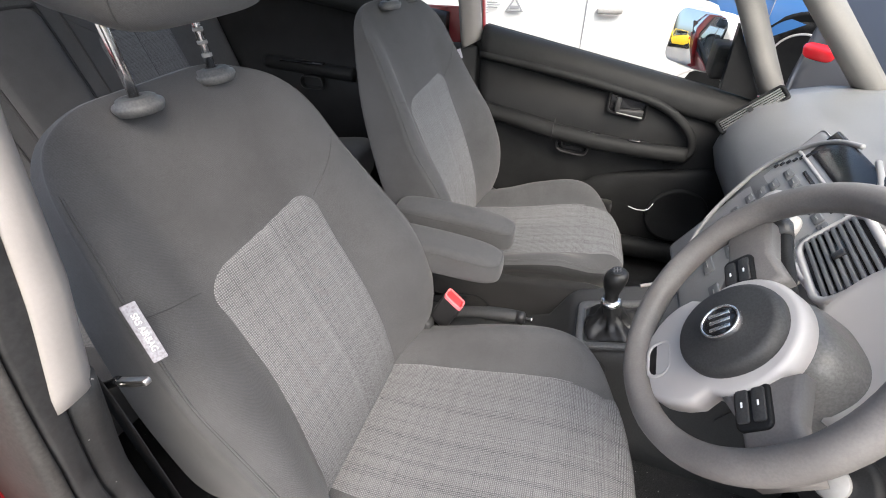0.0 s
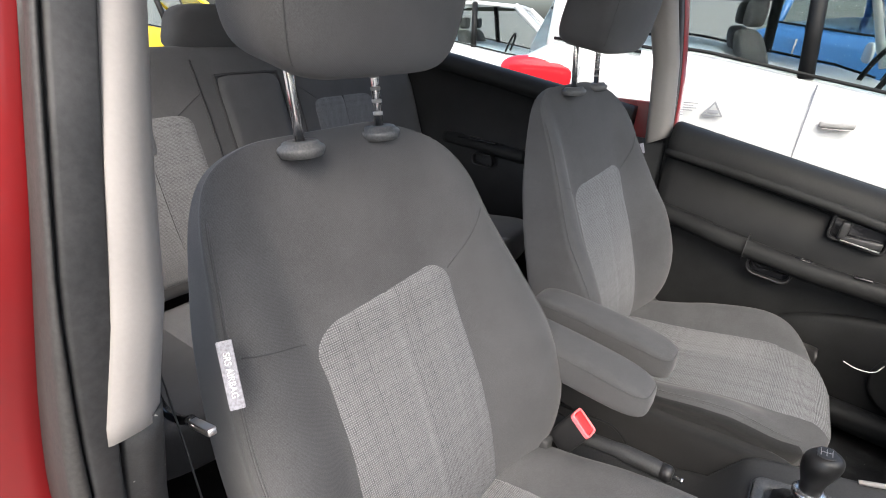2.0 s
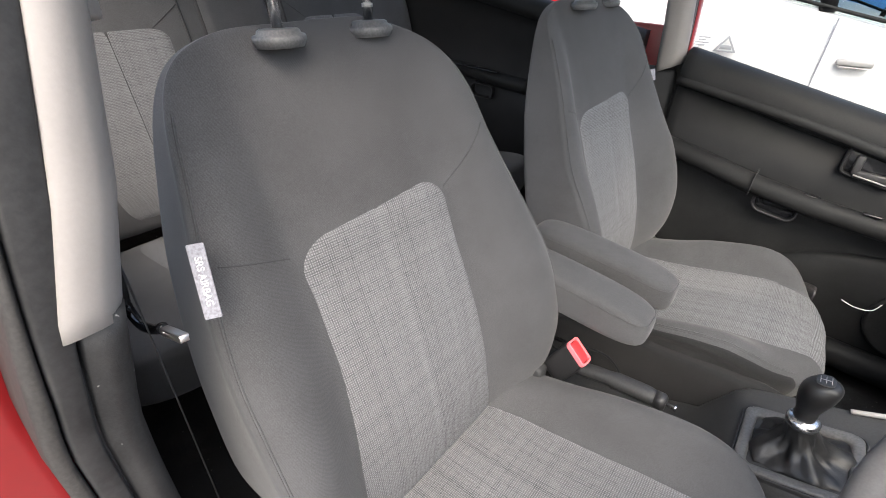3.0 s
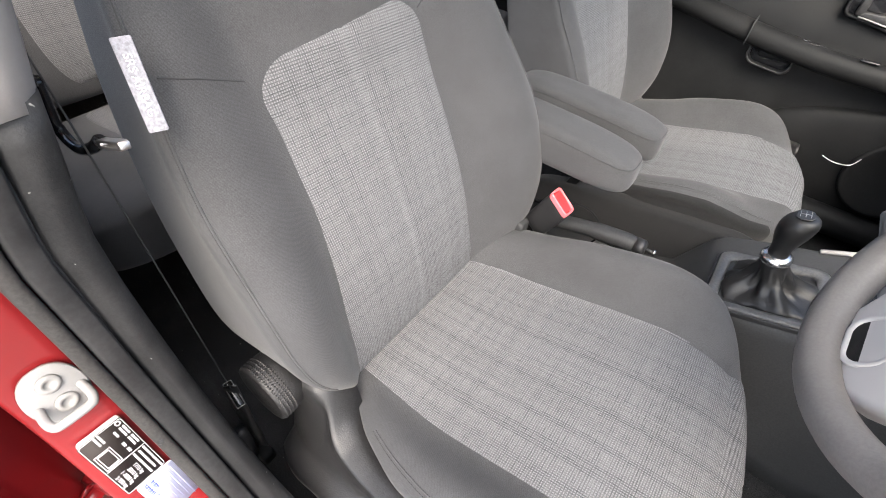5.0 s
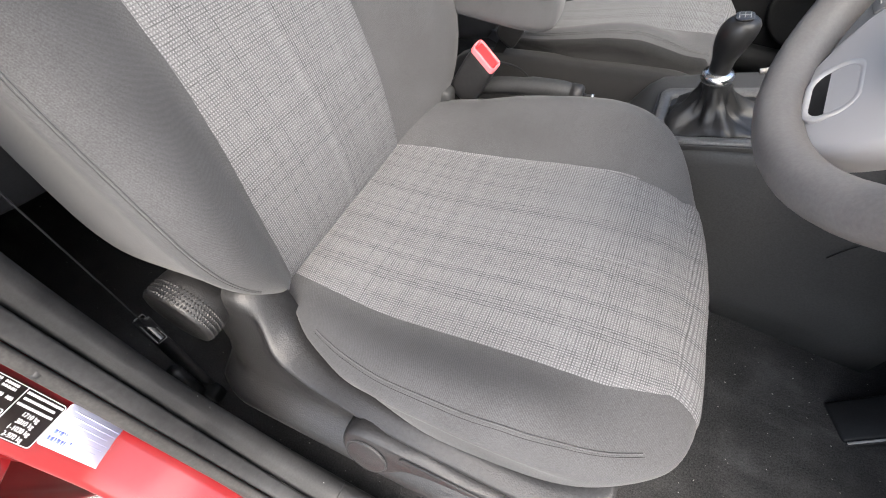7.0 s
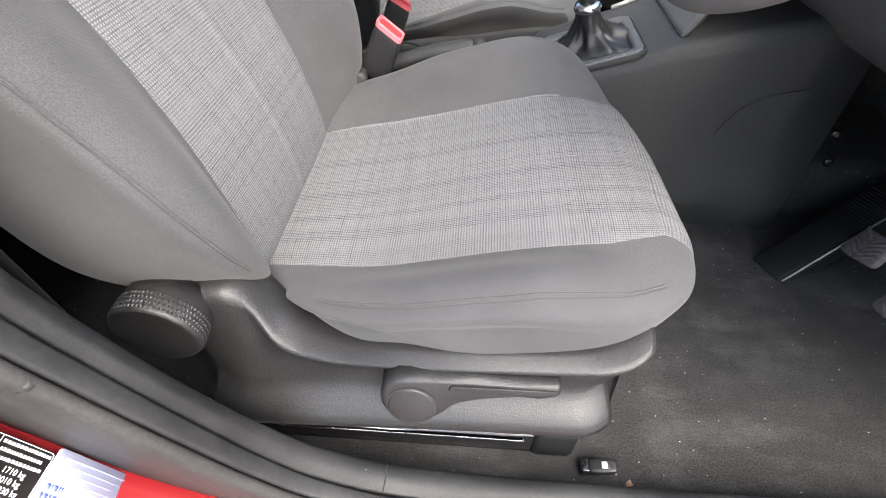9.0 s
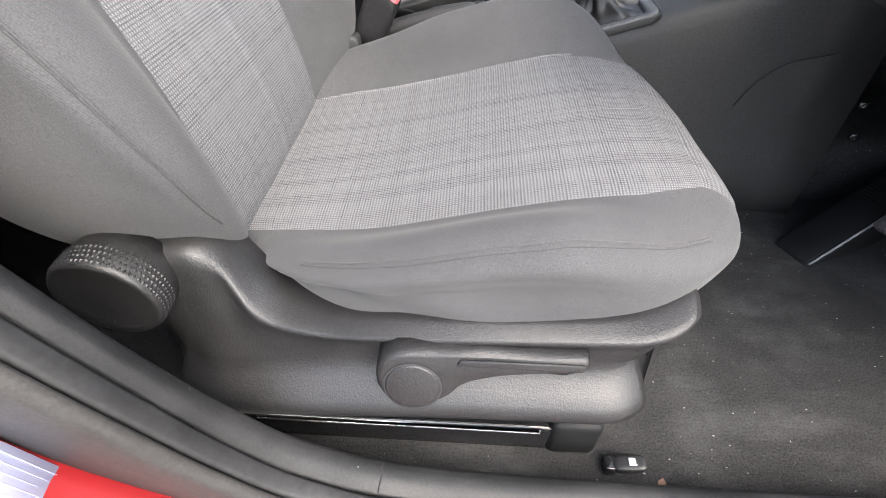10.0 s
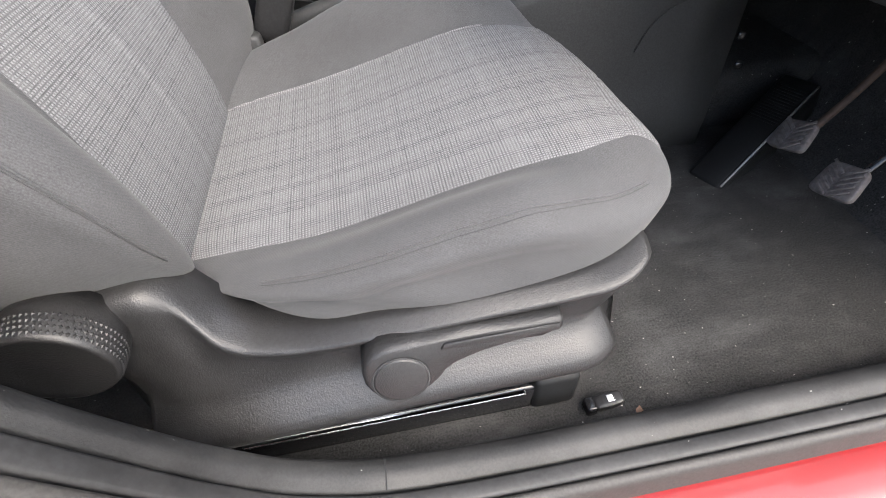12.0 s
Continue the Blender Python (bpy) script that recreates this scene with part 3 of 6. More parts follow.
def back_warp(cy, outer):
    def warp(a, b, c):
        s = 0.279 + 0.335 * c
        door = b * outer > 0
        w = lerp_table(BACK_OUT if door else BACK_IN, s) * (0.958 + 0.042 * max(0.0, a) ** 6)
        d = abs(b) * w
        ins = lerp_table(INS_OUT if door else INS_IN, s)
        front = lerp_table(BACK_FACE, s) + lerp_table(RISE_OUT if door else RISE_IN, s) * puffed((d - ins) / max(0.02, w * 0.944 - ins))
        inward = -outer * (b * w)
        front += lerp_table(BACK_TWIST, s) * inward
        rear = -0.100 + 0.05 * inward + 0.02 * bulge(s, 0.6, 0.12)
        fwd = rear + (front - rear) * (a + 1) / 2
        x = -s * math.sin(TILT_BACK) + fwd * math.cos(TILT_BACK) + 0.010
        z = 0.530 + s * math.cos(TILT_BACK) + fwd * math.sin(TILT_BACK)
        return Vector((x, cy + b * w, z))
    return warp


# the cushion: half width at the welt and at the foot of its door side, crown, bolsters and front line
CUSH_WELT = [(-0.05, 0.150), (0.03, 0.178), (0.074, 0.206), (0.11, 0.222), (0.15, 0.235), (0.20, 0.245), (0.27, 0.248), (0.32, 0.243), (0.36, 0.233), (0.40, 0.222), (0.43, 0.213), (0.47, 0.202)]
CUSH_FOOT = [(-0.05, 0.125), (0.02, 0.150), (0.048, 0.174), (0.08, 0.198), (0.113, 0.215), (0.156, 0.227), (0.25, 0.238), (0.344, 0.236), (0.386, 0.232), (0.44, 0.218)]
CUSH_CROWN = [(-0.08, -0.010), (0.0, -0.010), (0.12, -0.012), (0.20, -0.006), (0.27, 0.002), (0.35, 0.007), (0.41, 0.004), (0.44, -0.002), (0.465, -0.009), (0.49, -0.024)]
CUSH_RISE_OUT = [(0.03, 0.0), (0.074, 0.013), (0.108, 0.022), (0.15, 0.031), (0.20, 0.038), (0.25, 0.041), (0.30, 0.038), (0.355, 0.018), (0.392, 0.002), (0.43, -0.006)]
CUSH_RISE_IN = [(-0.05, 0.025), (0.02, 0.037), (0.10, 0.052), (0.20, 0.070), (0.29, 0.071), (0.34, 0.063), (0.38, 0.048), (0.41, 0.030), (0.45, 0.004)]
CUSH_FRONT = [(-0.25, 0.452), (-0.20, 0.470), (-0.17, 0.472), (-0.12, 0.469), (-0.05, 0.463), (0.0, 0.460), (0.05, 0.455), (0.10, 0.446), (0.15, 0.427), (0.20, 0.392), (0.25, 0.340)]
CUSH_INS_OUT = [(-0.05, 0.142), (0.025, 0.143), (0.17, 0.153), (0.38, 0.152), (0.413, 0.147), (0.47, 0.140)]
CUSH_INS_IN = [(-0.05, 0.112), (0.0, 0.120), (0.085, 0.134), (0.17, 0.137), (0.26, 0.139), (0.355, 0.135), (0.45, 0.130)]


def cushion_warp(cy, outer):
    def warp(a, b, c):
        door = b * outer > 0
        x = 0.19 + 0.26 * a
        for _ in range(3):
            if door:
                low = max(0.0, min(1.0, (0.85 - c) / 0.5))
                w = 1.03 * lerp_table(CUSH_WELT, x) * (1 - low) + lerp_table(CUSH_FOOT, x) * low
            else:
                w = 0.236
            inward = -outer * b * w
            x = -0.075 + (a + 1) / 2 * (lerp_table(CUSH_FRONT, inward) + 0.075)
        d = abs(b) * w
        top = 0.532 + 0.142 * x + lerp_table(CUSH_CROWN, x) + 0.03 * inward
        if door:
            ins = lerp_table(CUSH_INS_OUT, x)
            rise = lerp_table(CUSH_RISE_OUT, x) * puffed((d - ins) / max(0.02, lerp_table(CUSH_WELT, x) * 0.94 - ins))
        else:
            ins = lerp_table(CUSH_INS_IN, x)
            rise = lerp_table(CUSH_RISE_IN, x) * max(0.0, math.sin(math.pi * 0.5 * max(0.0, min(1.7, (d - ins) / 0.056))))
        high = max(0.0, min(1.0, (c + 1) / 2))
        under = 0.475 + 0.03 * max(0.0, (x - 0.36) / 0.10)
        z = under + (top + rise - under) * high
        side = max(0.0, outer * b - 0.8) / 0.2 * max(0.0, min(1.0, (0.80 - c) / 0.3))
        fold = 0.0030 * math.sin(64 * (x * 0.55 + 2.4 * z)) * bulge(x, 0.14, 0.08) + 0.0022 * math.sin(34 * (x * 0.6 + 2.2 * z) + 1) * bulge(x, 0.25, 0.12)
        nose = (0.040 * max(0.0, min(1.0, (0.1 - c) / 1.1)) ** 2 - 0.006 * bulge(c, 0.45, 0.40) * max(0.0, min(1.0, (0.10 - inward) / 0.10))) * max(0.0, (a - 0.4) / 0.6)
        return Vector((x - nose, cy + b * w + outer * side * fold, z))
    return warp


def cloth(name, surface, cols, rows, raise_by, parent, label, size, grooves=(0.0,), mat=None, deep=0.0007):
    """A sewn-in panel on a soft surface: puffed between its seams, tucked in at its edge."""
    verts, uvs, faces = [], [], []
    for j in range(rows + 1):
        for i in range(cols + 1):
            u, v = 2 * i / cols - 1, j / rows
            p, nrm, uv = surface(u, v)
            edge = min(1 - abs(u), v * size[1] / size[0] * 2, (1 - v) * size[1] / size[0] * 2) * size[0] / 2
            puff = raise_by * (1 - math.exp(-max(edge, 0) / 0.006)) - 0.0015
            for g in grooves:
                puff -= deep * bulge(u * size[0] / 2, g, 0.0026)
            verts.append(p + nrm * puff)
            uvs.append(uv)
    for j in range(rows):
        for i in range(cols):
            a = j * (cols + 1) + i
            faces.append((a, a + 1, a + cols + 2, a + cols + 1))
    return shaped(name, verts, faces, mat or PLAID, parent, label, True, uvs)


def skin(warp, p, cube, tree=None):
    """Point and outward direction of a pillow's skin at a point of its cube, on its relaxed mesh where a tree is given."""
    q = Vector(warp(*on_super(cube, p)))
    e = 0.02
    k = max(range(3), key=lambda i: abs(cube[i]))
    i, j = [n for n in range(3) if n != k]
    du, dv = list(cube), list(cube)
    du[i] += e
    dv[j] += e
    n = (Vector(warp(*on_super(du, p))) - q).cross(Vector(warp(*on_super(dv, p))) - q).normalized()
    centre = Vector(warp(0, 0, 0))
    if n.dot(q - centre) < 0:
        n = -n
    if tree is not None:
        q, m, _, _ = tree.find_nearest(q)
        n = (m if m.dot(n) > 0 else -m) * 0.5 + n * 0.5
        n.normalize()
    return q, n


def seam(name, warp, p, cubes, parent, radius=0.0008, steps=8, mat=None, tree=None):
    pts = []
    for c in smoothed(cubes, steps):
        q, n = skin(warp, p, tuple(c), tree)
        pts.append(q + n * 0.0002)
    return tube(name, pts, radius, mat or SEAM, parent, 5)


def narrowed(warp, cy, drop=0.0):
    """The passenger seat is a little slimmer and shorter."""
    def at(a, b, c):
        p = warp(a, b, c)
        return Vector((p.x if p.x < 0.10 else 0.10 + (p.x - 0.10) * 0.94, cy - 0.24 + (p.y - cy + 0.24) * 0.93, p.z - drop * max(0.0, min(1.0, (p.y - cy) / 0.18)) * (c > 0)))
    return at


def front_seat(name, cy, outer, label):
    """outer: -1 where the door is on the right of the seat, +1 where it is on its left."""
    seat = thing(name, label, "car seat", "front seats")
    bw, cw = back_warp(cy, -1), cushion_warp(cy, -1)
    if outer > 0:
        bw, cw = narrowed(bw, cy), narrowed(cw, cy, 0.026)
    back = pillow("backrest", bw, KNIT, seat, BACK_P, 64, "charcoal twill backrest cover", 5)
    cushion = pillow("seat", cw, KNIT, seat, CUSH_P, 56, "charcoal twill seat cushion", 6)
    bt, ct = tree_of(back), tree_of(cushion)

    def back_cube(s, inward):
        """Point of the cube whose skin lies at height s of the backrest, inward metres from its middle line."""
        w = lerp_table(BACK_IN if inward > 0 else BACK_OUT, s)
        return (1.0, inward / w, (s - 0.279) / 0.335)

    def back_panel(u, v):
        top = 0.409 + 0.012 * u
        half, r = 0.113, 0.044 if u < 0 else 0.046
        d = abs(u) * half
        if d > half - r:
            k = min(1.0, (d - half + r) / r)
            top -= r * (1 - math.sqrt(max(0.0, 1 - k * k)))
        s = -0.025 + (top + 0.025) * v
        inward = abs(u) * (lerp_table(INS_OUT, s) * -1 if u < 0 else lerp_table(INS_IN, s))
        q, n = skin(bw, BACK_P, back_cube(s, inward), bt)
        return q, n, (inward, s)

    cloth("backrest_insert", back_panel, 104, 60, 0.0045, back, "grey checked woven insert", (0.235, 0.43), (-0.008,))

    def cush_cube(x, inward):
        a = (x + 0.075) / (lerp_table(CUSH_FRONT, inward) + 0.075) * 2 - 1
        w = 0.236 if inward > 0 else 1.03 * lerp_table(CUSH_WELT, x)
        return (a, inward / w, 1.0) if a <= 1 else (1.0, inward / w, 1.0 - (a - 1) * 4.2)

    def cush_panel(u, v):
        x = -0.045 + 0.600 * v
        inward = abs(u) * (lerp_table(CUSH_INS_OUT, x) * -1 if u < 0 else lerp_table(CUSH_INS_IN, x))
        q, n = skin(cw, CUSH_P, cush_cube(x, inward), ct)
        return q, n, (inward + 0.7, x)

    cloth("seat_insert", cush_panel, 104, 80, 0.0035, cushion, "grey checked woven insert", (0.285, 0.60), (-0.006,))
    seam("seam", bw, BACK_P, [back_cube(0.388, -0.128), back_cube(0.404, -0.165), back_cube(0.422, -0.210)], back, tree=bt)
    seam("seam", bw, BACK_P, [back_cube(0.398, 0.098), back_cube(0.430, 0.140), back_cube(0.470, 0.180)], back, tree=bt)
    for side in (-1, 1):
        seam("welt", bw, BACK_P, [(1.0, side, c) for c in (-0.72, -0.6, -0.3, 0.0, 0.3, 0.6, 0.85)], back, 0.0012, mat=KNIT, tree=bt)
        seam("seam", bw, BACK_P, [(0.975, side, c) for c in (-0.72, -0.6, -0.3, 0.0, 0.3, 0.6, 0.85)], back, 0.0004, tree=bt)
    seam("welt", cw, CUSH_P, [(a, -1, 1.0) for a in (-0.44, -0.3, 0.0, 0.3, 0.6, 0.9, 0.99)], cushion, 0.0010, mat=KNIT, tree=ct)
    seam("seam", cw, CUSH_P, [(a, -1, 0.965) for a in (-0.44, -0.3, 0.0, 0.3, 0.6, 0.9, 0.99)], cushion, 0.0004, tree=ct)
    if outer > 0:
        def cover(u, v):
            a, c = -0.60 + 1.56 * (u + 1) / 2, 0.93 - 1.9 * v
            q, n = skin(cw, CUSH_P, (a, -1.0, c), ct)
            return q, n, (a, c)
        cloth("side_cover", cover, 40, 20, 0.003, cushion, "black cloth cover of the cushion's side", (0.40, 0.12), (), SIDE_CLOTH)
    # pale stitches along the middle groove of the cushion
    stitches = []
    for k in range(70):
        q, n = skin(cw, CUSH_P, cush_cube(0.06 + 0.0052 * k, -0.006), ct)
        stitches.append((q + n * 0.0026, n))
    v, f = [], []
    for q, n in stitches:
        side = Vector((0, 1, 0))
        along = side.cross(n).normalized()
        base = len(v)
        for i, j, h in ((-1, -1, 0), (1, -1, 0), (1, 1, 0), (-1, 1, 0), (0, 0, 1)):
            v.append(q + along * 0.0017 * i + side * 0.0006 * j + n * 0.0004 * h)
        f += [(base, base + 1, base + 4), (base + 1, base + 2, base + 4), (base + 2, base + 3, base + 4), (base + 3, base, base + 4)]
    tagged(shaped("stitching", v, f, STITCH, cushion, "", False), kind="stuff")
    # head restraint on two posts
    hz, hx = 1.290, -0.135

    def head(a, b, c):
        w = 0.132 - 0.010 * c * c + 0.004 * c
        x = hx + 0.062 * a * (1.0 - 0.12 * c) + 0.055 * (c + 1) * 0.5 - 0.016 * b * b * (a > 0) * a
        return Vector((x - 0.02, cy + b * w, hz + 0.105 * c - 0.012 * a * (c < 0)))

    rest = pillow("headrest", head, KNIT, seat, 6.0, 28, "charcoal twill head restraint")
    for s in (-1, 1):
        seam("seam", head, 6.0, [(0.9, s * 1.0, -0.95), (0.95, s * 1.0, -0.5), (0.95, s, 0.4), (0.9, s, 0.95)], rest)
        post_y = cy - 0.001 + s * 0.060
        foot = Vector((-0.176, post_y, 1.108))
        ax = Vector((-0.10, 0, 1)).normalized()
        tube("headrest_post", [foot - ax * 0.01, foot + ax * 0.07, foot + ax * 0.14], 0.0055, CHROME, seat, 10, label="bright steel post")
        turned("post_guide", [(0.0, -0.016), (0.0230, -0.016), (0.0262, -0.010), (0.0265, -0.007), (0.0250, -0.0045), (0.0215, -0.0035), (0.0205, -0.0005), (0.0185, 0.0008), (0.0085, 0.0015), (0.0085, 0.0), (0.0, 0.0)], foot, ax, GUIDE_GREY, seat, 32, "dark grey plastic post guide")
        for k in range(4 if s == 1 else 0):
            turned("notch", [(0.0, -0.0025), (0.0062, -0.002), (0.0062, 0.002), (0.0, 0.0025)], foot + ax * (0.016 + k * 0.015), ax, STEEL, seat, 10)
    # folding armrest on the inner side
    ay = cy - outer * 0.277
    az = 0.715 if outer < 0 else 0.694

    def arm(a, b, c):
        x = 0.050 + 0.142 * a
        z = az + 0.036 * c * (1.0 - 0.10 * a) - 0.006 * a - 0.004 * a * a
        return Vector((x, ay + b * 0.038, z))

    rest_arm = pillow("armrest", arm, KNIT, seat, 4.5, 20, "charcoal twill folding armrest")
    for s in (-1, 1):
        seam("seam", arm, 4.5, [(-0.9, s, 0.62), (0.0, s, 0.62), (0.8, s, 0.62), (0.97, s * 0.9, 0.62), (1, 0.5 * s, 0.62), (1, 0, 0.62)], rest_arm, 0.0007)
    # moulded side panel, outer side
    oy = outer

    def top_z(x):
        return lerp_table([(-0.10, 0.556), (-0.05, 0.569), (0.0, 0.568), (0.018, 0.557), (0.032, 0.536), (0.05, 0.515), (0.075, 0.506), (0.11, 0.504), (0.18, 0.512), (0.25, 0.519), (0.33, 0.523), (0.37, 0.526), (0.395, 0.530), (0.425, 0.538)], x)

    def rim_out(x):
        return lerp_table([(-0.09, 0.205), (-0.03, 0.212), (0.0, 0.210), (0.02, 0.206), (0.034, 0.216), (0.05, 0.229), (0.08, 0.237), (0.11, 0.241), (0.25, 0.251), (0.37, 0.251), (0.40, 0.247), (0.43, 0.236)], x)

    def rim_in(x):
        return lerp_table([(-0.09, 0.160), (0.0, 0.162), (0.048, 0.176), (0.08, 0.194), (0.113, 0.210), (0.16, 0.221), (0.25, 0.229), (0.35, 0.224), (0.39, 0.205), (0.43, 0.175)], x)

    # (height over the lower edge, depth): the bulged skirt, then from the waist up to the rim
    skirt = ((0.0, 0.230), (0.0, 0.262), (0.002, 0.271), (0.007, 0.2775), (0.015, 0.2805), (0.023, 0.2795), (0.030, 0.2745), (0.037, 0.2655), (0.043, 0.2570), (0.049, 0.2510), (0.055, 0.2480))
    upper = ((0.15, 0.0), (0.40, -0.0005), (0.62, 0.0005), (0.76, 0.003), (0.86, 0.0055), (0.93, 0.0055), (0.975, 0.003), (1.0, -0.003))

    def side_panel(s):
        rings = []
        for i in range(81):
            k = i / 80
            rear, front = max(0.0, 1 - k * 8), max(0.0, (k - 0.88) / 0.12)
            sec = []
            for h, o in skirt:
                x = -0.040 + (0.442 - 0.34 * max(0.0, h - 0.02)) * k
                low = lerp_table([(-0.04, 0.398), (0.1, 0.407), (0.25, 0.417), (0.40, 0.420)], x)
                x -= 0.016 * front * max(0.0, (0.012 - h) / 0.012)
                sec.append(Vector((x, cy + s * (o - 0.020 * front ** 3 - 0.018 * rear ** 2), low + h + 0.012 * rear * (h < 0.01) + 0.008 * front ** 3 * (h < 0.01))))
            for f, o in upper:
                x = -0.038 - 0.055 * f + (0.425 + 0.092 * f) * k
                low = lerp_table([(-0.04, 0.398), (0.1, 0.407), (0.25, 0.417), (0.40, 0.420)], x) + 0.055
                depth = 0.247 * (1 - f) + rim_out(x) * f - 0.02 * rear ** 2 * (1 - f)
                sec.append(Vector((x, cy + s * (depth + o - 0.010 * front ** 4), low + (top_z(x) - low) * f)))
            x = -0.093 + 0.517 * k
            for g, dz in ((0.35, 0.0035), (1.0, 0.004), (1.0, -0.02)):
                sec.append(Vector((x, cy + s * (rim_out(x) + (rim_in(x) - rim_out(x)) * g), top_z(x) + dz)))
            rings.append(sec)
        v, f = lathe_rings(rings)
        return shaped("side_panel", v, f, PLASTIC_GREY, seat, "dark grey moulded seat side panel")

    side_panel(oy)
    # cloth side of the cushion towards the console
    pillow("seat_skirt", lambda a, b, c: Vector((0.195 + 0.235 * a, cy - oy * (0.243 + 0.022 * b), 0.455 + 0.085 * c + 0.03 * a * (c > 0))), SIDE_CLOTH, seat, 5, 14, "black cloth seat side")
    # front lip of the base
    pillow("base_front", block(0.372, cy, 0.465, 0.030, 0.222, 0.062), PLASTIC_GREY, seat, 6, 8)
    # runners on the floor
    for s in (-1, 1):
        rbox("runner", -0.03, 0.36, cy + s * 0.235 - 0.016, cy + s * 0.235 + 0.016, 0.300, 0.352, GLOSS_BLACK, seat, 0.004, label="black steel seat runner")
        rbox("runner_foot", 0.33, 0.385, cy + s * 0.235 - 0.02, cy + s * 0.235 + 0.02, 0.299, 0.366, PLASTIC, seat, 0.008)
    rbox("runner_edge", 0.02, 0.315, cy + oy * 0.2585, cy + oy * 0.2620, 0.3660, 0.3700, CHROME, seat, 0.001, label="bright worn steel edge")
    # height lever with its round cap
    outline = [(0.334, 0.538), (0.300, 0.5405), (0.250, 0.5435), (0.222, 0.5450), (0.206, 0.5460), (0.190, 0.5460), (0.178, 0.543), (0.168, 0.534), (0.1625, 0.518), (0.1605, 0.500),
               (0.1610, 0.480), (0.165, 0.464), (0.174, 0.452), (0.188, 0.446), (0.203, 0.447), (0.217, 0.455), (0.226, 0.468), (0.232, 0.482), (0.243, 0.494), (0.264, 0.5045), (0.290, 0.510), (0.318, 0.5135), (0.334, 0.5155), (0.337, 0.520), (0.337, 0.534)]

    def on_lever(u, v, w):
        z = 0.458 + (v - 0.446) * 0.54
        return Vector((u, cy + oy * (0.259 - 0.30 * (z - 0.46) + w * (1.0 - 1.2 * max(0, u - 0.2))), z))

    lever = plate("height_lever", outline, on_lever, 0.024, PLASTIC_GREY, seat, 0.0065, "dark grey seat height lever", True, 4)
    hub_c, hub_ax = on_lever(0.192, 0.484, 0.0236), (0, oy, 0.30)
    turned("hub_ring", [(0.0235, 0.0), (0.0250, 0.0), (0.0250, 0.0012), (0.0235, 0.0012)], hub_c, hub_ax, THREAD, lever, 40)
    turned("hub_cap", [(0.0, -0.003), (0.0235, -0.003), (0.0235, 0.0012), (0.0215, 0.0020), (0.0, 0.0024)], hub_c, hub_ax, PLASTIC_GREY, lever, 40)
    plate("grip_strip", [(0.332, 0.533), (0.300, 0.5355), (0.232, 0.5395), (0.229, 0.530), (0.300, 0.524), (0.332, 0.5215)], lambda u, v, w: on_lever(u, v, 0.0232 + w), 0.0028, PLASTIC_GREY, lever, 0.001, "grained grip strip")
    # backrest angle wheel with a knurled rim
    wheel_c = Vector((-0.054, cy + oy * 0.228, 0.546))
    wheel = turned("recline_wheel", [(0.0, -0.02), (0.041, -0.02), (0.0435, -0.001), (0.0435, 0.022), (0.0418, 0.0258), (0.039, 0.0268), (0.0365, 0.0252), (0.0, 0.0244)], wheel_c, (0, oy, 0), PLASTIC_GREY, seat, 64, "black knurled recline wheel")
    v, f = [], []
    for row in range(4):
        for k in range(72):
            ang = (k + 0.5 * (row % 2)) * math.tau / 72
            d, t = Vector((math.cos(ang), 0, math.sin(ang))), Vector((-math.sin(ang), 0, math.cos(ang)))
            c0 = wheel_c + d * 0.0433 + Vector((0, oy * (0.006 + row * 0.0050), 0))
            n0 = len(v)
            v += [c0 + t * 0.0018, c0 + Vector((0, 0.0024, 0)), c0 - t * 0.0018, c0 - Vector((0, 0.0024, 0)), c0 + d * 0.0012]
            f += [(n0, n0 + 1, n0 + 4), (n0 + 1, n0 + 2, n0 + 4), (n0 + 2, n0 + 3, n0 + 4), (n0 + 3, n0, n0 + 4)]
    tagged(shaped("knurling", v, f, PLASTIC_GREY, wheel, "", False), kind="stuff")
    return seat, bw, cw


driver_seat, d_back, d_cush = front_seat("driver_seat", SEAT_R, -1, "charcoal cloth driver's seat with grey checked inserts")
passenger_seat, p_back, p_cush = front_seat("passenger_seat", SEAT_L, 1, "charcoal cloth passenger seat with grey checked inserts")


def letters(name, text, size, m, mat, parent, extrude=0.0002, align="CENTER"):
    cu = bpy.data.curves.new(name, "FONT")
    cu.body, cu.size, cu.extrude, cu.align_x, cu.align_y = text, size, extrude, align, "CENTER"
    tmp = bpy.data.objects.new(name, cu)
    scene.collection.objects.link(tmp)
    me = bpy.data.meshes.new_from_object(tmp.evaluated_get(bpy.context.evaluated_depsgraph_get()))
    bpy.data.objects.remove(tmp)
    me.transform(m)
    me.materials.clear()
    me.materials.append(mat)
    ob = new(name, me)
    if parent is not None:
        ob.parent = parent
    return ob


def basis(origin, u, v):
    u = Vector(u).normalized()
    w = u.cross(Vector(v)).normalized()
    v = w.cross(u)
    return Matrix(((u.x, v.x, w.x, origin[0]), (u.y, v.y, w.y, origin[1]), (u.z, v.z, w.z, origin[2]), (0, 0, 0, 1)))


def airbag_tag(seat, top, bottom, normal):
    down = (Vector(bottom) - Vector(top))
    m = basis((Vector(top) + Vector(bottom)) / 2, down, Vector(normal).cross(down))
    ln = down.length
    tag = plate("airbag_tag", rounded(ln, 0.0135, 0.001, 2), lambda u, v, w: m @ Vector((u, v, w)), 0.0015, TAG, seat, 0.0004, "grey woven airbag tag with pale lettering")
    letters("tag_lettering", "SRS AIRBAG", 0.0080, m @ Matrix.Translation((0, 0, 0.0019)), INK_WHITE, tag)
    return tag


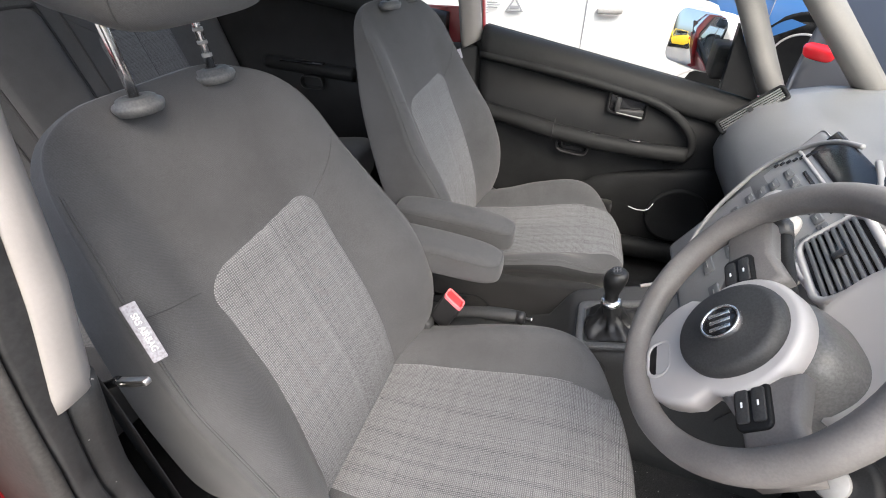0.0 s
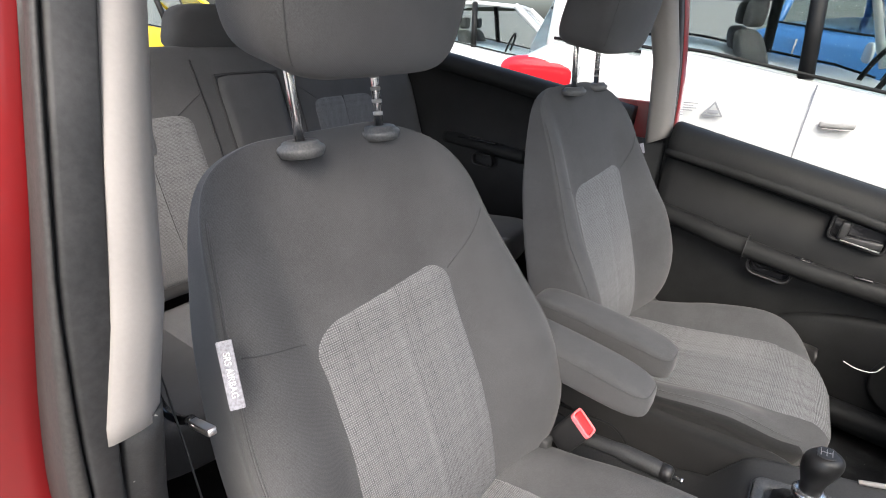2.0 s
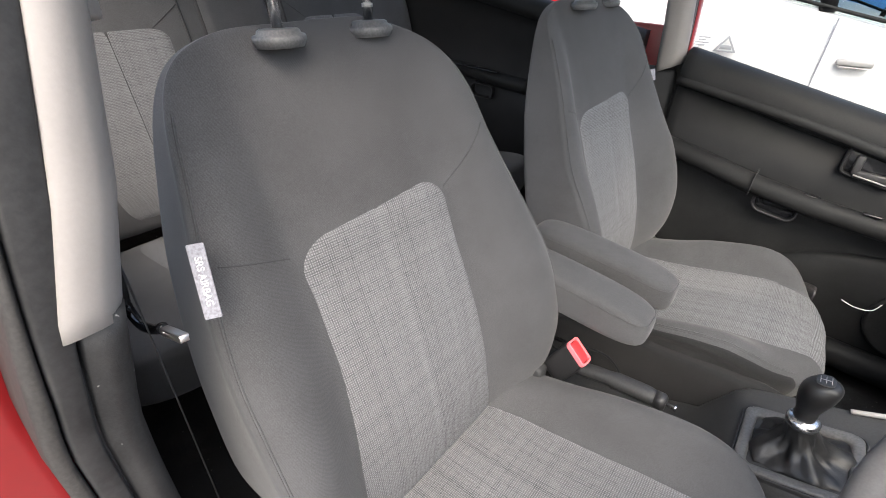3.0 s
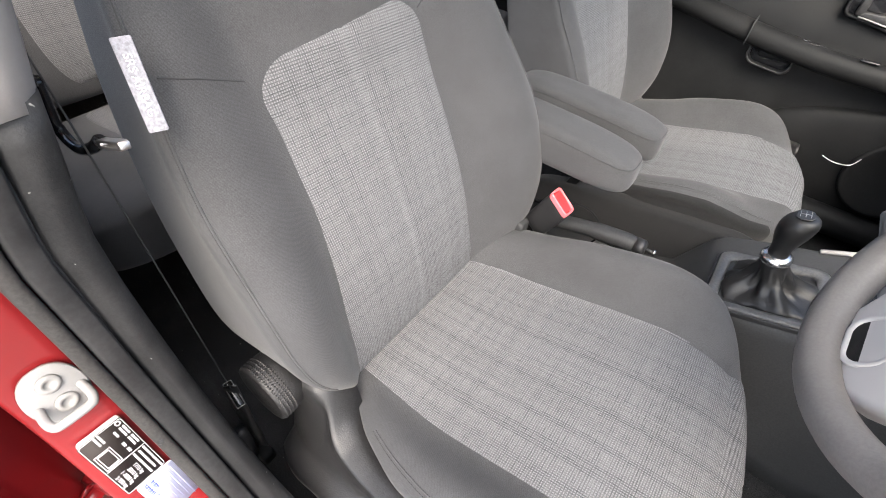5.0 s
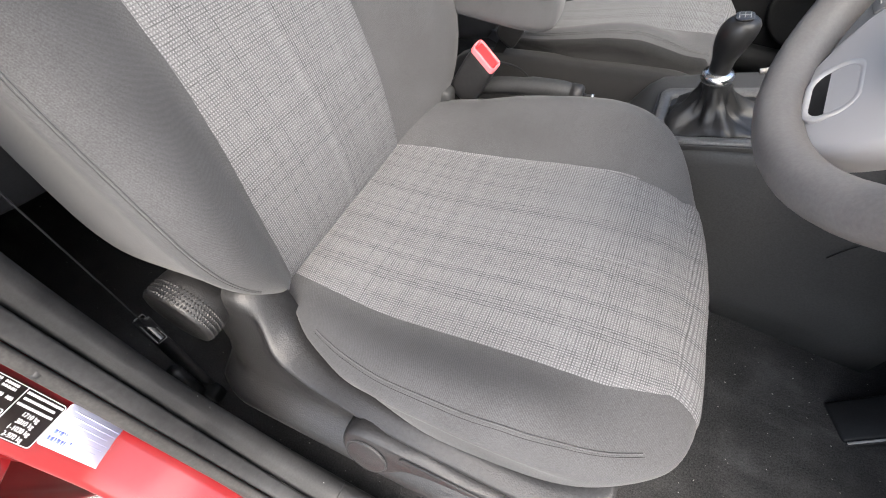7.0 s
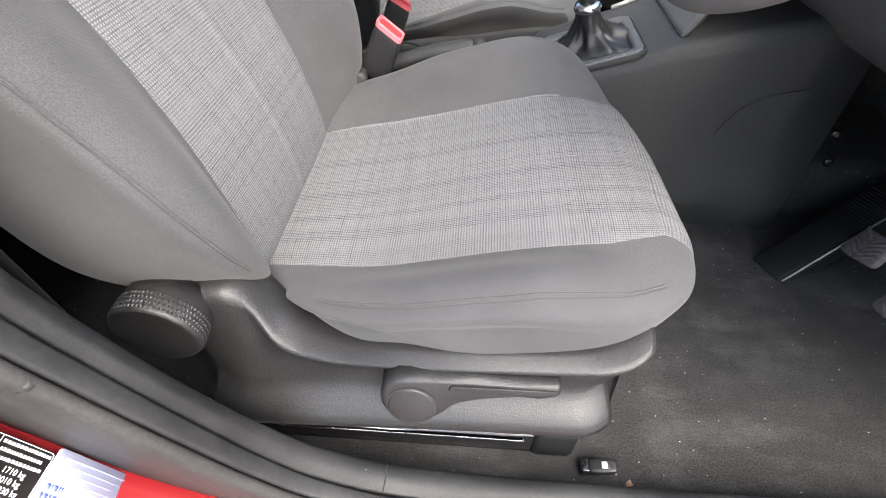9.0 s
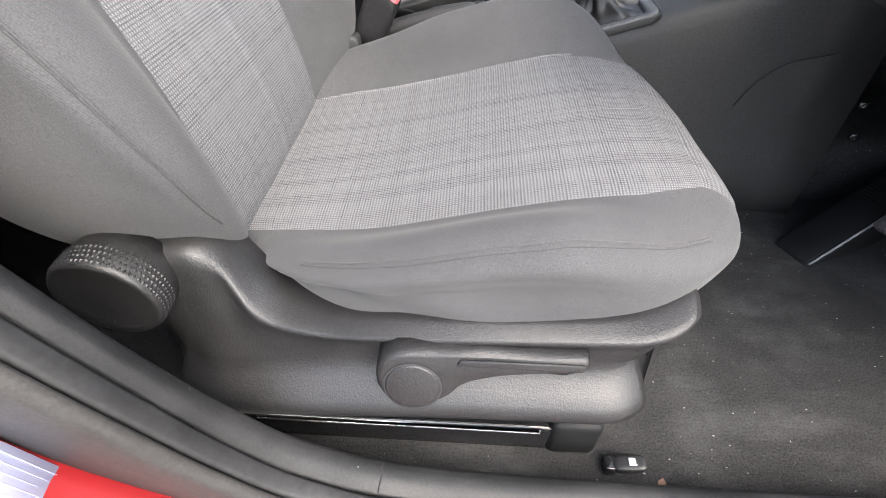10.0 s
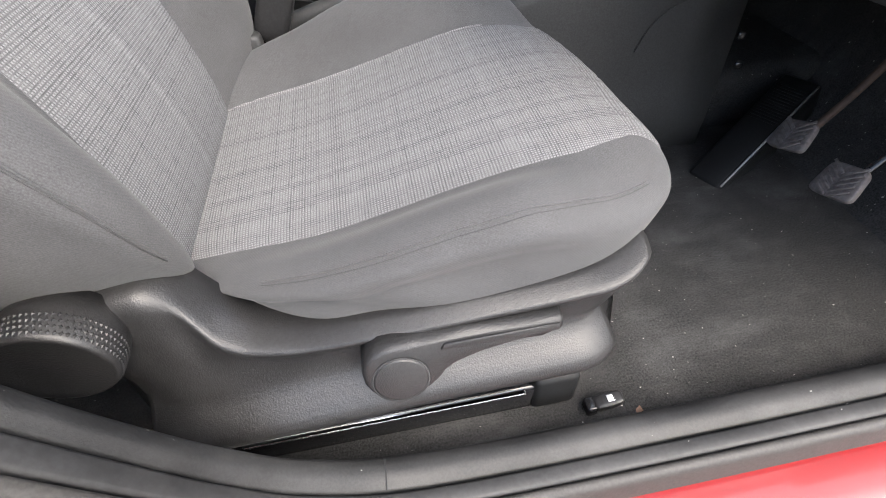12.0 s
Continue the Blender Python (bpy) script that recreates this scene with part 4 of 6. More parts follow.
rbox("airbag_tag", -0.0065, 0.0065, -0.0012, 0.0012, -0.013, 0.013, TAG, passenger_seat, 0.0004, label="small pale woven tag", m=pose(-0.072, 0.868, 0.952, 0, -18, 30))
airbag_tag(driver_seat, (-0.086, -0.222, 0.974), (-0.062, -0.232, 0.916), (0.80, -0.55, 0.2))


# ---- rear bench ----
def rear_bench():
    bench = thing("rear_bench", "charcoal cloth rear bench with checked inserts", "car seat")
    tilt = radians(17)

    def back(a, b, c):
        s = 0.285 + 0.305 * c
        fwd = 0.075 * (a - 1)
        if a > 0:
            y = b * 0.63
            fwd += a * (0.006 * bulge(abs(y), 0.14, 0.06) - 0.008 * bulge(abs(y), 0.30, 0.12) + 0.026 * bulge(abs(y), 0.56, 0.09)) * (1 if s < 0.42 else max(0, 1 - (s - 0.42) / 0.12))
        return Vector((-0.86 - s * math.sin(tilt) + fwd, MID + b * 0.66, 0.60 + s * math.cos(tilt) + fwd * 0.3))

    body = pillow("backrest", back, KNIT, bench, 7, 44)

    def cush(a, b, c):
        x = -0.64 + 0.27 * a
        z = 0.60 + 0.05 * a + 0.07 * (c - 1)
        return Vector((x, MID + b * 0.64, z))

    base = pillow("seat", cush, KNIT, bench, 7, 30)

    def panel(yc, half, top, bottom):
        def at(u, v):
            r = 0.05
            y = u * half
            t = top
            if abs(y) > half - r:
                k = min(1, (abs(y) - half + r) / r)
                t -= 0.10 * (1 - math.sqrt(max(0, 1 - k * k)))
            c = bottom + (t - bottom) * v
            q, n = skin(back, 7, (1.0, (yc + y - MID) / 0.66, c))
            return q, n, (y, c * 0.29)
        return at

    for yc in (0.040, 0.662):
        cloth("back_insert", panel(yc, 0.128, 0.46, -0.98), 24, 30, 0.005, body, "grey checked woven insert", (0.256, 0.44))
        seam("seam", back, 7, [(1, (yc - MID) / 0.66, -0.9), (1, (yc - MID) / 0.66, 0.0), (1, (yc - MID) / 0.66, 0.44)], body, 0.0032, mat=THREAD)

        def seat_panel(u, v, yc=yc):
            k = -0.9 + 2.2 * v
            b = (yc + u * 0.135 - MID) / 0.64
            cube = (k, b, 1.0) if k <= 1 else (1.0, b, 2 - k)
            q, n = skin(cush, 7, cube)
            return q, n, (u * 0.135, k * 0.27)
        cloth("seat_insert", seat_panel, 24, 30, 0.005, base, "grey checked woven insert", (0.27, 0.58))
    # folded centre armrest
    cloth("centre_armrest", panel(MID - 0.005, 0.095, 0.75, -0.9), 16, 24, 0.016, body, "charcoal twill folded armrest", (0.19, 0.46), (), KNIT)
    for pts, r in ((((0.253, -0.9), (0.253, 0.0), (0.253, 0.68), (0.262, 0.735), (0.345, 0.745), (0.430, 0.735), (0.440, 0.68), (0.440, 0.0), (0.440, -0.9)), 0.0045), (((0.208, -0.9), (0.208, 0.0), (0.206, 0.60), (0.198, 0.92)), 0.0030), (((0.485, -0.9), (0.485, 0.0), (0.487, 0.60), (0.495, 0.92)), 0.0030)):
        seam("seam", back, 7, [(1, (y - MID) / 0.66, c) for y, c in pts], body, r, mat=THREAD)
    for y0, y1 in ((0.135, 0.206), (0.555, 0.487)):
        seam("seam", back, 7, [(1, (y0 - MID) / 0.66, 0.44), (1, (y1 - MID) / 0.66, 0.60)], body, 0.0014)
    for yc in (0.31,):
        pillow("headrest", lambda a, b, c: Vector((-1.075 + 0.05 * a + 0.02 * c, yc + b * (0.125 - 0.012 * c), 1.195 + 0.058 * c)), KNIT, bench, 4, 14, "charcoal centre head restraint")
    return bench


rear_bench()
tagged(rbox("parcel_shelf", -1.7, -1.13, -0.28, 0.98, 1.02, 1.04, PLASTIC_SOFT, None, 0.006), "black parcel shelf behind the bench", "shelf")

# ---- centre console ----
console = thing("centre_console", "black plastic centre console with a gear gate surround", "console")


def console_body():
    rings = []
    for x, zt, y0, y1, foot in ((-0.05, 0.43, 0.285, 0.43, 0.28), (0.20, 0.435, 0.28, 0.43, 0.275), (0.30, 0.47, 0.268, 0.438, 0.255), (0.338, 0.545, 0.250, 0.44, 0.243), (0.355, 0.563, 0.244, 0.44, 0.236), (0.40, 0.577, 0.240, 0.445, 0.225),
                                (0.50, 0.607, 0.238, 0.45, 0.215), (0.56, 0.626, 0.232, 0.46, 0.205), (0.65, 0.652, 0.222, 0.475, 0.20), (0.72, 0.672, 0.215, 0.485, 0.195), (0.80, 0.68, 0.21, 0.50, 0.19)):
        ring = []
        m = 2 * (y0 + y1) / 2
        left = [(foot, 0.295), (foot, 0.36), (y0 - 0.004, zt - 0.07), (y0 - 0.004, zt - 0.025), (y0, zt - 0.010), (y0 + 0.006, zt - 0.002), (y0 + 0.016, zt)]
        for y, z in left + [(m - y, z) for y, z in reversed(left)]:
            ring.append(Vector((x, y, z)))
        rings.append(ring)
    v, f = lathe_rings(rings)
    return shaped("console_body", v, f, PLASTIC_SOFT, console)


console_body()
# stitched seam line of the tunnel cover by the foot-well
tube("cover_edge", smoothed([(0.735, 0.200, 0.575), (0.68, 0.203, 0.56), (0.65, 0.207, 0.53), (0.635, 0.211, 0.49)], 6), 0.0009, PLASTIC_GREY, console, 5)
tunnel = tagged(rbox("tunnel", -1.0, 1.1, 0.23, 0.47, 0.28, 0.42, CARPET, None, 0.03, 3), "black carpeted transmission tunnel", "carpet", kind="structure")

GATE = basis((0.428, 0.312, 0.5865), (1, 0.0, 0.30), (0, 1, 0))


def on_gate(u, v, w):
    return GATE @ Vector((u, v, w))


def ring_plate(name, outer, inner, to_world, thick, mat, parent, label="", dish=0.0):
    """A frame between two outlines of equal count."""
    n = len(outer)
    rows = [[(*p, -0.004) for p in outer], [(p[0], p[1], thick * 0.7) for p in outer], [(o[0] * 0.88 + i[0] * 0.12, o[1] * 0.88 + i[1] * 0.12, thick) for o, i in zip(outer, inner)],
            [(o[0] * 0.15 + i[0] * 0.85, o[1] * 0.15 + i[1] * 0.85, thick - dish) for o, i in zip(outer, inner)], [(p[0], p[1], thick * 0.5 - dish) for p in inner], [(*p, -0.006) for p in inner]]
    v, f = lathe_rings([[to_world(*p) for p in r] for r in rows], False)
    return shaped(name, v, f, mat, parent, label)


ring_plate("gate_frame", rounded(0.146, 0.140, 0.016, 6), rounded(0.114, 0.106, 0.010, 6), on_gate, 0.007, GATE_GREY, console, "dark grey satin frame round the gaiter", 0.002)
ring_plate("gate_trim", rounded(0.154, 0.148, 0.018, 6), rounded(0.148, 0.142, 0.017, 6), on_gate, 0.0035, PLASTIC_GREY, console, "thin grey trim line")
tube("console_trim", [(0.48, 0.436, 0.604), (0.56, 0.452, 0.630), (0.65, 0.468, 0.656), (0.74, 0.480, 0.678)], 0.004, SILVER, console, 8, label="silver trim strip")

# gear lever: pleated leather gaiter, bright collar, leather knob
gear = thing("gear_lever", "black leather gear lever with a chrome collar", "gear lever")


def gaiter():
    rings, n = [], 72
    levels = [(0.0, 1.0), (0.08, 1.0), (0.18, 0.86), (0.28, 0.66), (0.40, 0.52), (0.55, 0.44), (0.72, 0.39), (0.88, 0.36), (1.0, 0.345)]
    base, top = Vector((0.432, 0.318, 0.584)), Vector((0.411, 0.309, 0.646))
    for h, s in levels:
        ring = []
        for k in range(n):
            a = k * math.tau / n
            sq = 1 / max(abs(math.cos(a)), abs(math.sin(a))) ** 0.8
            fold = 1 + (0.17 * math.sin(4 * a + 0.6 + 2.0 * h) + 0.09 * math.sin(9 * a - 5.0 * h + 1.0) + 0.05 * math.sin(15 * a + 9.0 * h)) * math.sin(math.pi * min(1, h + 0.08)) ** 1.3
            r = 0.055 * s * (sq if h < 0.5 else 1 + (sq - 1) * (1 - h) * 0.8) * fold
            droop = 0.010 * math.sin(4 * a + 0.6) * math.sin(math.pi * h) * (1 - h)
            c = base.lerp(top, h)
            ring.append(Vector((c.x + math.cos(a) * r, c.y + math.sin(a) * r, c.z + droop + (1 - h) * 0.30 * math.cos(a) * r)))
        rings.append(ring)
    fine = []
    for j in range(n):
        fine.append(smoothed([r[j] for r in rings], 4))
    rings = [[fine[j][i] for j in range(n)] for i in range(len(fine[0]))]
    v, f = lathe_rings(rings)
    return shaped("gaiter", v, f, LEATHER, gear, "pleated black leather gaiter")


gaiter()
stick = Vector((-0.12, -0.02, 1)).normalized()
turned("collar", [(0.0, -0.006), (0.0185, -0.006), (0.0205, -0.002), (0.0205, 0.004), (0.0175, 0.008), (0.0, 0.009)], (0.410, 0.309, 0.648), stick, CHROME, gear, 32, "chrome collar")


def knob_shape():
    rings = []
    for h, rx, ry, dx, tilt in ((0.0, 0.0130, 0.0130, 0.0, 0.0), (0.012, 0.0135, 0.0138, 0.000, 0.0), (0.020, 0.0145, 0.0150, 0.000, 0.1), (0.031, 0.0175, 0.0180, 0.001, 0.4), (0.044, 0.0205, 0.0210, 0.003, 0.7), (0.056, 0.0215, 0.0220, 0.004, 0.8), (0.064, 0.0200, 0.0205, 0.0045, 0.7), (0.0700, 0.0155, 0.0165, 0.0045, 0.6), (0.0730, 0.0085, 0.0095, 0.0045, 0.4), (0.0738, 0.0005, 0.0005, 0.0045, 0.3)):
        c = Vector((0.4085, 0.309, 0.655)) + stick * h
        rings.append([Vector((c.x + dx + rx * math.cos(k * math.tau / 28), c.y + ry * math.sin(k * math.tau / 28), c.z + tilt * 0.45 * rx * math.cos(k * math.tau / 28))) for k in range(28)])
    fine = [smoothed([r[j] for r in rings], 3) for j in range(28)]
    rings = [[fine[j][i] for j in range(28)] for i in range(len(fine[0]))]
    v, f = lathe_rings(rings)
    return shaped("knob", v, f, LEATHER, gear, "worn black leather knob")


knob = knob_shape()
KT = basis((0.4045, 0.3075, 0.7285), (1, 0, 0.24), (0, 1, 0))
pillow("shift_plate", lambda a, b, c: KT @ Vector((0.0105 * a, 0.0125 * b, 0.0012 * c)), PLASTIC_GREY, knob, 3, 8, "dark grey shift pattern plate")
for u in (-0.006, 0.0, 0.006):
    rbox("shift_mark", u - 0.0004, u + 0.0004, -0.007, 0.007, 0.0011, 0.0016, STEEL, knob, 0, m=KT)
rbox("shift_mark", -0.006, 0.006, -0.0004, 0.0004, 0.0011, 0.0016, STEEL, knob, 0, m=KT)

# handbrake
brake = thing("handbrake", "black handbrake lever with a chrome release button", "handbrake")
tube("grip", smoothed([(0.03, 0.262, 0.545), (0.09, 0.258, 0.572), (0.15, 0.255, 0.592), (0.21, 0.252, 0.604), (0.240, 0.251, 0.607)], 5), [0.011] * 6 + [0.0125] * 6 + [0.0145] * 6 + [0.0135] * 3, PLASTIC_SOFT, brake, 14)
turned("ferrule", [(0.0, -0.008), (0.0138, -0.008), (0.0142, 0.004), (0.0105, 0.009), (0.0, 0.009)], (0.243, 0.251, 0.6075), (1, -0.03, 0.06), PLASTIC_GREY, brake, 24)
turned("release_button", [(0.0, 0.0), (0.0032, 0.0), (0.0032, 0.013), (0.005, 0.014), (0.005, 0.017), (0.0, 0.0175)], (0.250, 0.2508, 0.608), (1, -0.03, 0.06), CHROME, brake, 16, "chrome release button")


# seat-belt buckles
def buckle(base, top, wide, label):
    b = thing("belt_buckle", label, "buckle", "belt buckles")
    up = (Vector(top) - Vector(base)).normalized()
    ln = (Vector(top) - Vector(base)).length
    m = basis(base, wide, up)
    pillow("housing", lambda a, c, d: m @ Vector((0.0230 * a, ln * (0.64 + 0.36 * c) - 0.004 * a, 0.0135 * d)), PLASTIC_GREY, b, 5, 12, "dark grey worn buckle housing")
    pillow("button", lambda a, c, d: m @ Vector((0.0175 * a, ln - 0.0020 + 0.0040 * c - 0.004 * a, 0.0095 * d)), BUCKLE_RED, b, 7, 8, "red press button")
    ring_plate("button_rim", rounded(0.0440, 0.0250, 0.006, 4), rounded(0.0370, 0.0190, 0.004, 4), lambda u, v, w: m @ Vector((u, ln + w - 0.004 * u / 0.0205 - 0.001, v)), 0.004, BUCKLE_RIM, b)
    rbox("stalk", -0.010, 0.010, -0.02, ln * 0.35, -0.004, 0.004, PLASTIC, b, 0.002, m=m)
    return b


buckle((0.060, 0.232, 0.538), (0.116, 0.222, 0.644), (0.82, -0.1, -0.40), "black belt buckle with a red button beside the driver's seat")
buckle((0.055, 0.452, 0.520), (0.088, 0.450, 0.610), (0.85, 0.05, -0.35), "black belt buckle with a red button beside the passenger seat")
# bracket foot under the buckle
pillow("buckle_bracket", block(0.046, 0.205, 0.572, 0.024, 0.014, 0.020), PLASTIC_SOFT, driver_seat, 5, 8)
tube("seat_tube", [(0.02, 0.20, 0.552), (0.05, 0.215, 0.535), (0.06, 0.225, 0.50)], 0.006, STEEL, driver_seat, 8)
tube("seat_cable", smoothed([(0.10, 0.29, 0.60), (0.14, 0.31, 0.585), (0.17, 0.315, 0.55), (0.16, 0.32, 0.51)], 6), 0.002, PLASTIC, console, 6)

# ---- seat belt at the pillar ----
belt = thing("seat_belt", "black seat belt hanging along the pillar", "seat belt")


def strap(name, pts, half, across, mat, parent):
    ac = Vector(across).normalized()
    rings = []
    for i, p in enumerate(pts):
        t = (pts[min(i + 1, len(pts) - 1)] - pts[max(i - 1, 0)]).normalized()
        nrm = t.cross(ac).normalized()
        rings.append([p + ac * half + nrm * 0.0006, p - ac * half + nrm * 0.0006, p - ac * half - nrm * 0.0006, p + ac * half - nrm * 0.0006])
    v, f = lathe_rings(rings)
    return shaped(name, v, f, mat, parent)


strap("webbing", smoothed([(-0.150, -0.235, 1.20), (-0.140, -0.262, 1.05), (-0.105, -0.270, 0.915), (-0.108, -0.269, 0.78), (-0.113, -0.2675, 0.62), (-0.1165, -0.2664, 0.52)], 6), 0.020, (-0.98, 0.199, 0), WEB, belt)
strap("webbing_foot", smoothed([(-0.1165, -0.2664, 0.515), (-0.115, -0.268, 0.45), (-0.110, -0.270, 0.38), (-0.107, -0.272, 0.305)], 6), 0.011, (0.75, 0.6, 0.3), PLASTIC_GREY, belt)
ST = basis((-0.1140, -0.2670, 0.494), (0.2, 0.98, 0.0), (-0.80, 0.0, 0.58)) @ Matrix.Scale(0.72, 4)
rbox("belt_stop", -0.007, 0.007, -0.026, 0.026, -0.004, 0.003, GLOSS_BLACK, belt, 0.002, m=ST)
ring_plate("belt_stop_frame", rounded(0.0175, 0.056, 0.002, 2), rounded(0.0150, 0.0535, 0.002, 2), lambda u, v, w: ST @ Vector((u, v, w)), 0.004, STEEL, belt, "bright edge of the belt stop")
tube("anchor_sleeve", [(-0.118, -0.285, 0.40), (-0.112, -0.285, 0.315)], 0.010, PLASTIC_GREY, belt, 10)
tube("guide_loop", smoothed([(-0.146, -0.266, 0.940), (-0.158, -0.266, 0.915), (-0.160, -0.267, 0.893), (-0.138, -0.267, 0.886), (-0.105, -0.266, 0.900), (-0.080, -0.265, 0.917)], 6), 0.0045, GLOSS_BLACK, belt, 10, label="glossy black belt loop")
m_t = basis((-0.060, -0.265, 0.922), (0.9, 0.05, 0.32), (-0.3, 0.1, 0.95))
ring_plate("tongue", rounded(0.040, 0.0065, 0.002, 3), rounded(0.030, 0.0025, 0.001, 3), lambda u, v, w: m_t @ Vector((u, v, w)), 0.0025, BELT_GUIDE, belt, "bright steel belt tongue")
pillow("anchor", block(-0.105, -0.274, 0.312, 0.018, 0.012, 0.016), PLASTIC, belt, 5, 8)
# upper belt mount on the pillar trim
rbox("height_slider", -0.150, -0.134, -0.242, -0.218, 1.13, 1.20, BEIGE, belt, 0.004, label="beige belt height slider")

# ---- fittings of the right pillar: striker and labels ----
striker = thing("door_striker", "bright steel door striker bolted to the red jamb", "door striker")
S = basis((-0.1060, -0.3905, 0.7060), (0.0, 1.0, 0.0), (-0.25, 0, 0.96)) @ Matrix.Scale(1.06, 4)


def on_jamb(m):
    return lambda u, v, w: m @ Vector((u, v, w))


plate("base_plate", [(0.023 * math.copysign(abs(math.cos(a)) ** 0.8, math.cos(a)), 0.030 * math.sin(a)) for a in (k * math.tau / 32 for k in range(32))], on_jamb(S), 0.004, ZINC, striker, 0.0015)
tube("loop", [S @ Vector(p) for p in smoothed([(0.0165, -0.004, 0.002), (0.0175, -0.008, 0.016), (0.0160, -0.011, 0.023), (0.0110, -0.0125, 0.026), (-0.0110, -0.0125, 0.026), (-0.0160, -0.011, 0.023), (-0.0175, -0.008, 0.016), (-0.0165, -0.004, 0.002)], 4)], 0.0042, ZINC, striker, 10)
for u, v in ((0.001, 0.013), (0.001, -0.011)):
    turned("bolt", [(0.0, 0.0), (0.0095, 0.0), (0.0090, 0.0025), (0.0045, 0.0030), (0.0040, 0.001), (0.0, 0.001)], S @ Vector((u, v, 0.004)), S.to_3x3() @ Vector((0, 0, 1)), STEEL, striker, 20)
# long side of both labels runs down the pillar
L = basis((-0.0740, -0.3915, 0.6060), (0.30, 0.0, -0.954), (0, 1, 0)) @ Matrix.Diagonal((1.12, 1.22, 1.5, 1))
plate_label = thing("vehicle_label", "dark label with pale print on the red jamb", "label")
plate("film", rounded(0.076, 0.034, 0.002, 2), on_jamb(L), 0.0006, LABEL_BLACK, plate_label, 0)
ring_plate("border", rounded(0.0752, 0.0332, 0.002, 2), rounded(0.0742, 0.0322, 0.002, 2), on_jamb(L), 0.0008, INK_WHITE, plate_label)
rbox("divider", 0.0018, 0.0024, -0.0162, 0.0162, 0.0004, 0.0009, INK_WHITE, plate_label, 0, m=L)
for a, b in ((0.020, 0.0130), (0.0165, 0.0095)):
    ring_plate("print_box", rounded(a, b, 0.0006, 2, -0.0095, -0.0080), rounded(a - 0.0012, b - 0.0012, 0.0006, 2, -0.0095, -0.0080), on_jamb(L), 0.0009, INK_WHITE, plate_label)
ring_plate("emblem", [(-0.0340 + 0.0026 * math.cos(k * math.tau / 20), 0.0128 + 0.0022 * math.sin(k * math.tau / 20)) for k in range(20)], [(-0.0340 + 0.0017 * math.cos(k * math.tau / 20), 0.0128 + 0.0013 * math.sin(k * math.tau / 20)) for k in range(20)], on_jamb(L), 0.0009, INK_WHITE, plate_label)
for k, (text, v) in enumerate((("1710 kg", 0.0010), ("3010 kg", -0.0038), ("1-1030 kg", -0.0086), ("2-970 kg", -0.0134))):
    letters("weight_print", text, 0.0047, L @ Matrix.Translation((0.0205, v, 0.0008)), INK_WHITE, plate_label, 0.0001)
random.seed(5)


def print_rows(m, rows, mat, parent):
    """Rows of short strokes in the place of small print: (start, end, height, stroke)."""
    for u0, u1, v, h in rows:
        u = u0
        while u < u1:
            w = random.uniform(0.0008, 0.0024)
            rbox("print_bar", u, min(u + w, u1), v - h / 2, v + h / 2, 0.0004, 0.0009, mat, parent, 0, m=m)
            u += w + 0.0007


print_rows(L, [(0.004, 0.036, 0.0138, 0.0018), (0.005, 0.033, 0.0098, 0.0018), (0.004, 0.035, 0.0056, 0.0018)], INK_WHITE, plate_label)
print_rows(L, [(-0.029, -0.018, 0.0142, 0.0018), (-0.029, -0.018, 0.0115, 0.0018), (-0.029, -0.022, 0.0070, 0.0018), (-0.036, -0.026, -0.0020, 0.0018), (-0.036, -0.026, -0.0050, 0.0018), (-0.015, -0.004, 0.0142, 0.0018), (-0.015, -0.004, 0.0115, 0.0018), (-0.014, -0.009, 0.0060, 0.0024), (-0.006, -0.001, 0.0060, 0.0024)], INK_WHITE, plate_label)
L2 = basis((-0.0490, -0.3855, 0.5300), (0.30, 0.0, -0.954), (0, 1, 0)) @ Matrix.Diagonal((1.33, 1.15, 1.5, 1))
white_label = thing("white_label", "white sticker with blue print on the red jamb", "label")
plate("film", rounded(0.056, 0.034, 0.002, 2), on_jamb(L2), 0.0006, LABEL_WHITE, white_label, 0)
for k in range(6):
    rbox("print_line", -0.022, 0.022 - 0.004 * (k % 3), 0.0125 - k * 0.0042, 0.0129 - k * 0.0042, 0.0004, 0.0008, LABEL_LINE, white_label, 0, m=L2)
print_rows(L2, [(-0.024, -0.014, -0.0050, 0.0034), (-0.025, -0.011, -0.0105, 0.0034), (-0.008, -0.006, -0.0085, 0.002)], INK_BLUE, white_label)
turned("jamb_stud", [(0.0, 0.0), (0.006, 0.0), (0.0055, 0.006), (0.003, 0.009), (0.0, 0.009)], (-0.031, -0.358, 0.656), (0.9, 0.1, 0.3), RUBBER, red_car, 14, "black rubber stud")
# hinge bracket of the rear door below the striker
HM = basis((-0.1300, -0.4520, 0.4985), (0.10, -0.93, -0.36), (-0.85, -0.2, 0.45)) @ Matrix.Scale(0.78, 4)
plate("hinge_leaf", [(-0.026, -0.012), (0.012, -0.013), (0.018, -0.009), (0.020, 0.0), (0.018, 0.009), (0.012, 0.013), (-0.026, 0.012)], on_jamb(HM), 0.005, RED, red_car, 0.001, "red painted hinge bracket")
plate("hinge_hole", rounded(0.013, 0.008, 0.0038, 4, 0.008, 0.0), on_jamb(HM @ Matrix.Translation((0, 0, 0.0049))), 0.0004, GLOSS_BLACK, red_car, 0)
plate("hinge_cheek", [(-0.026, 0.0), (0.010, 0.0), (-0.012, -0.020), (-0.026, -0.024)], lambda u, v, w: HM @ Vector((u, 0.012 - w, v)), 0.004, RED_DARK, red_car, 0.001)
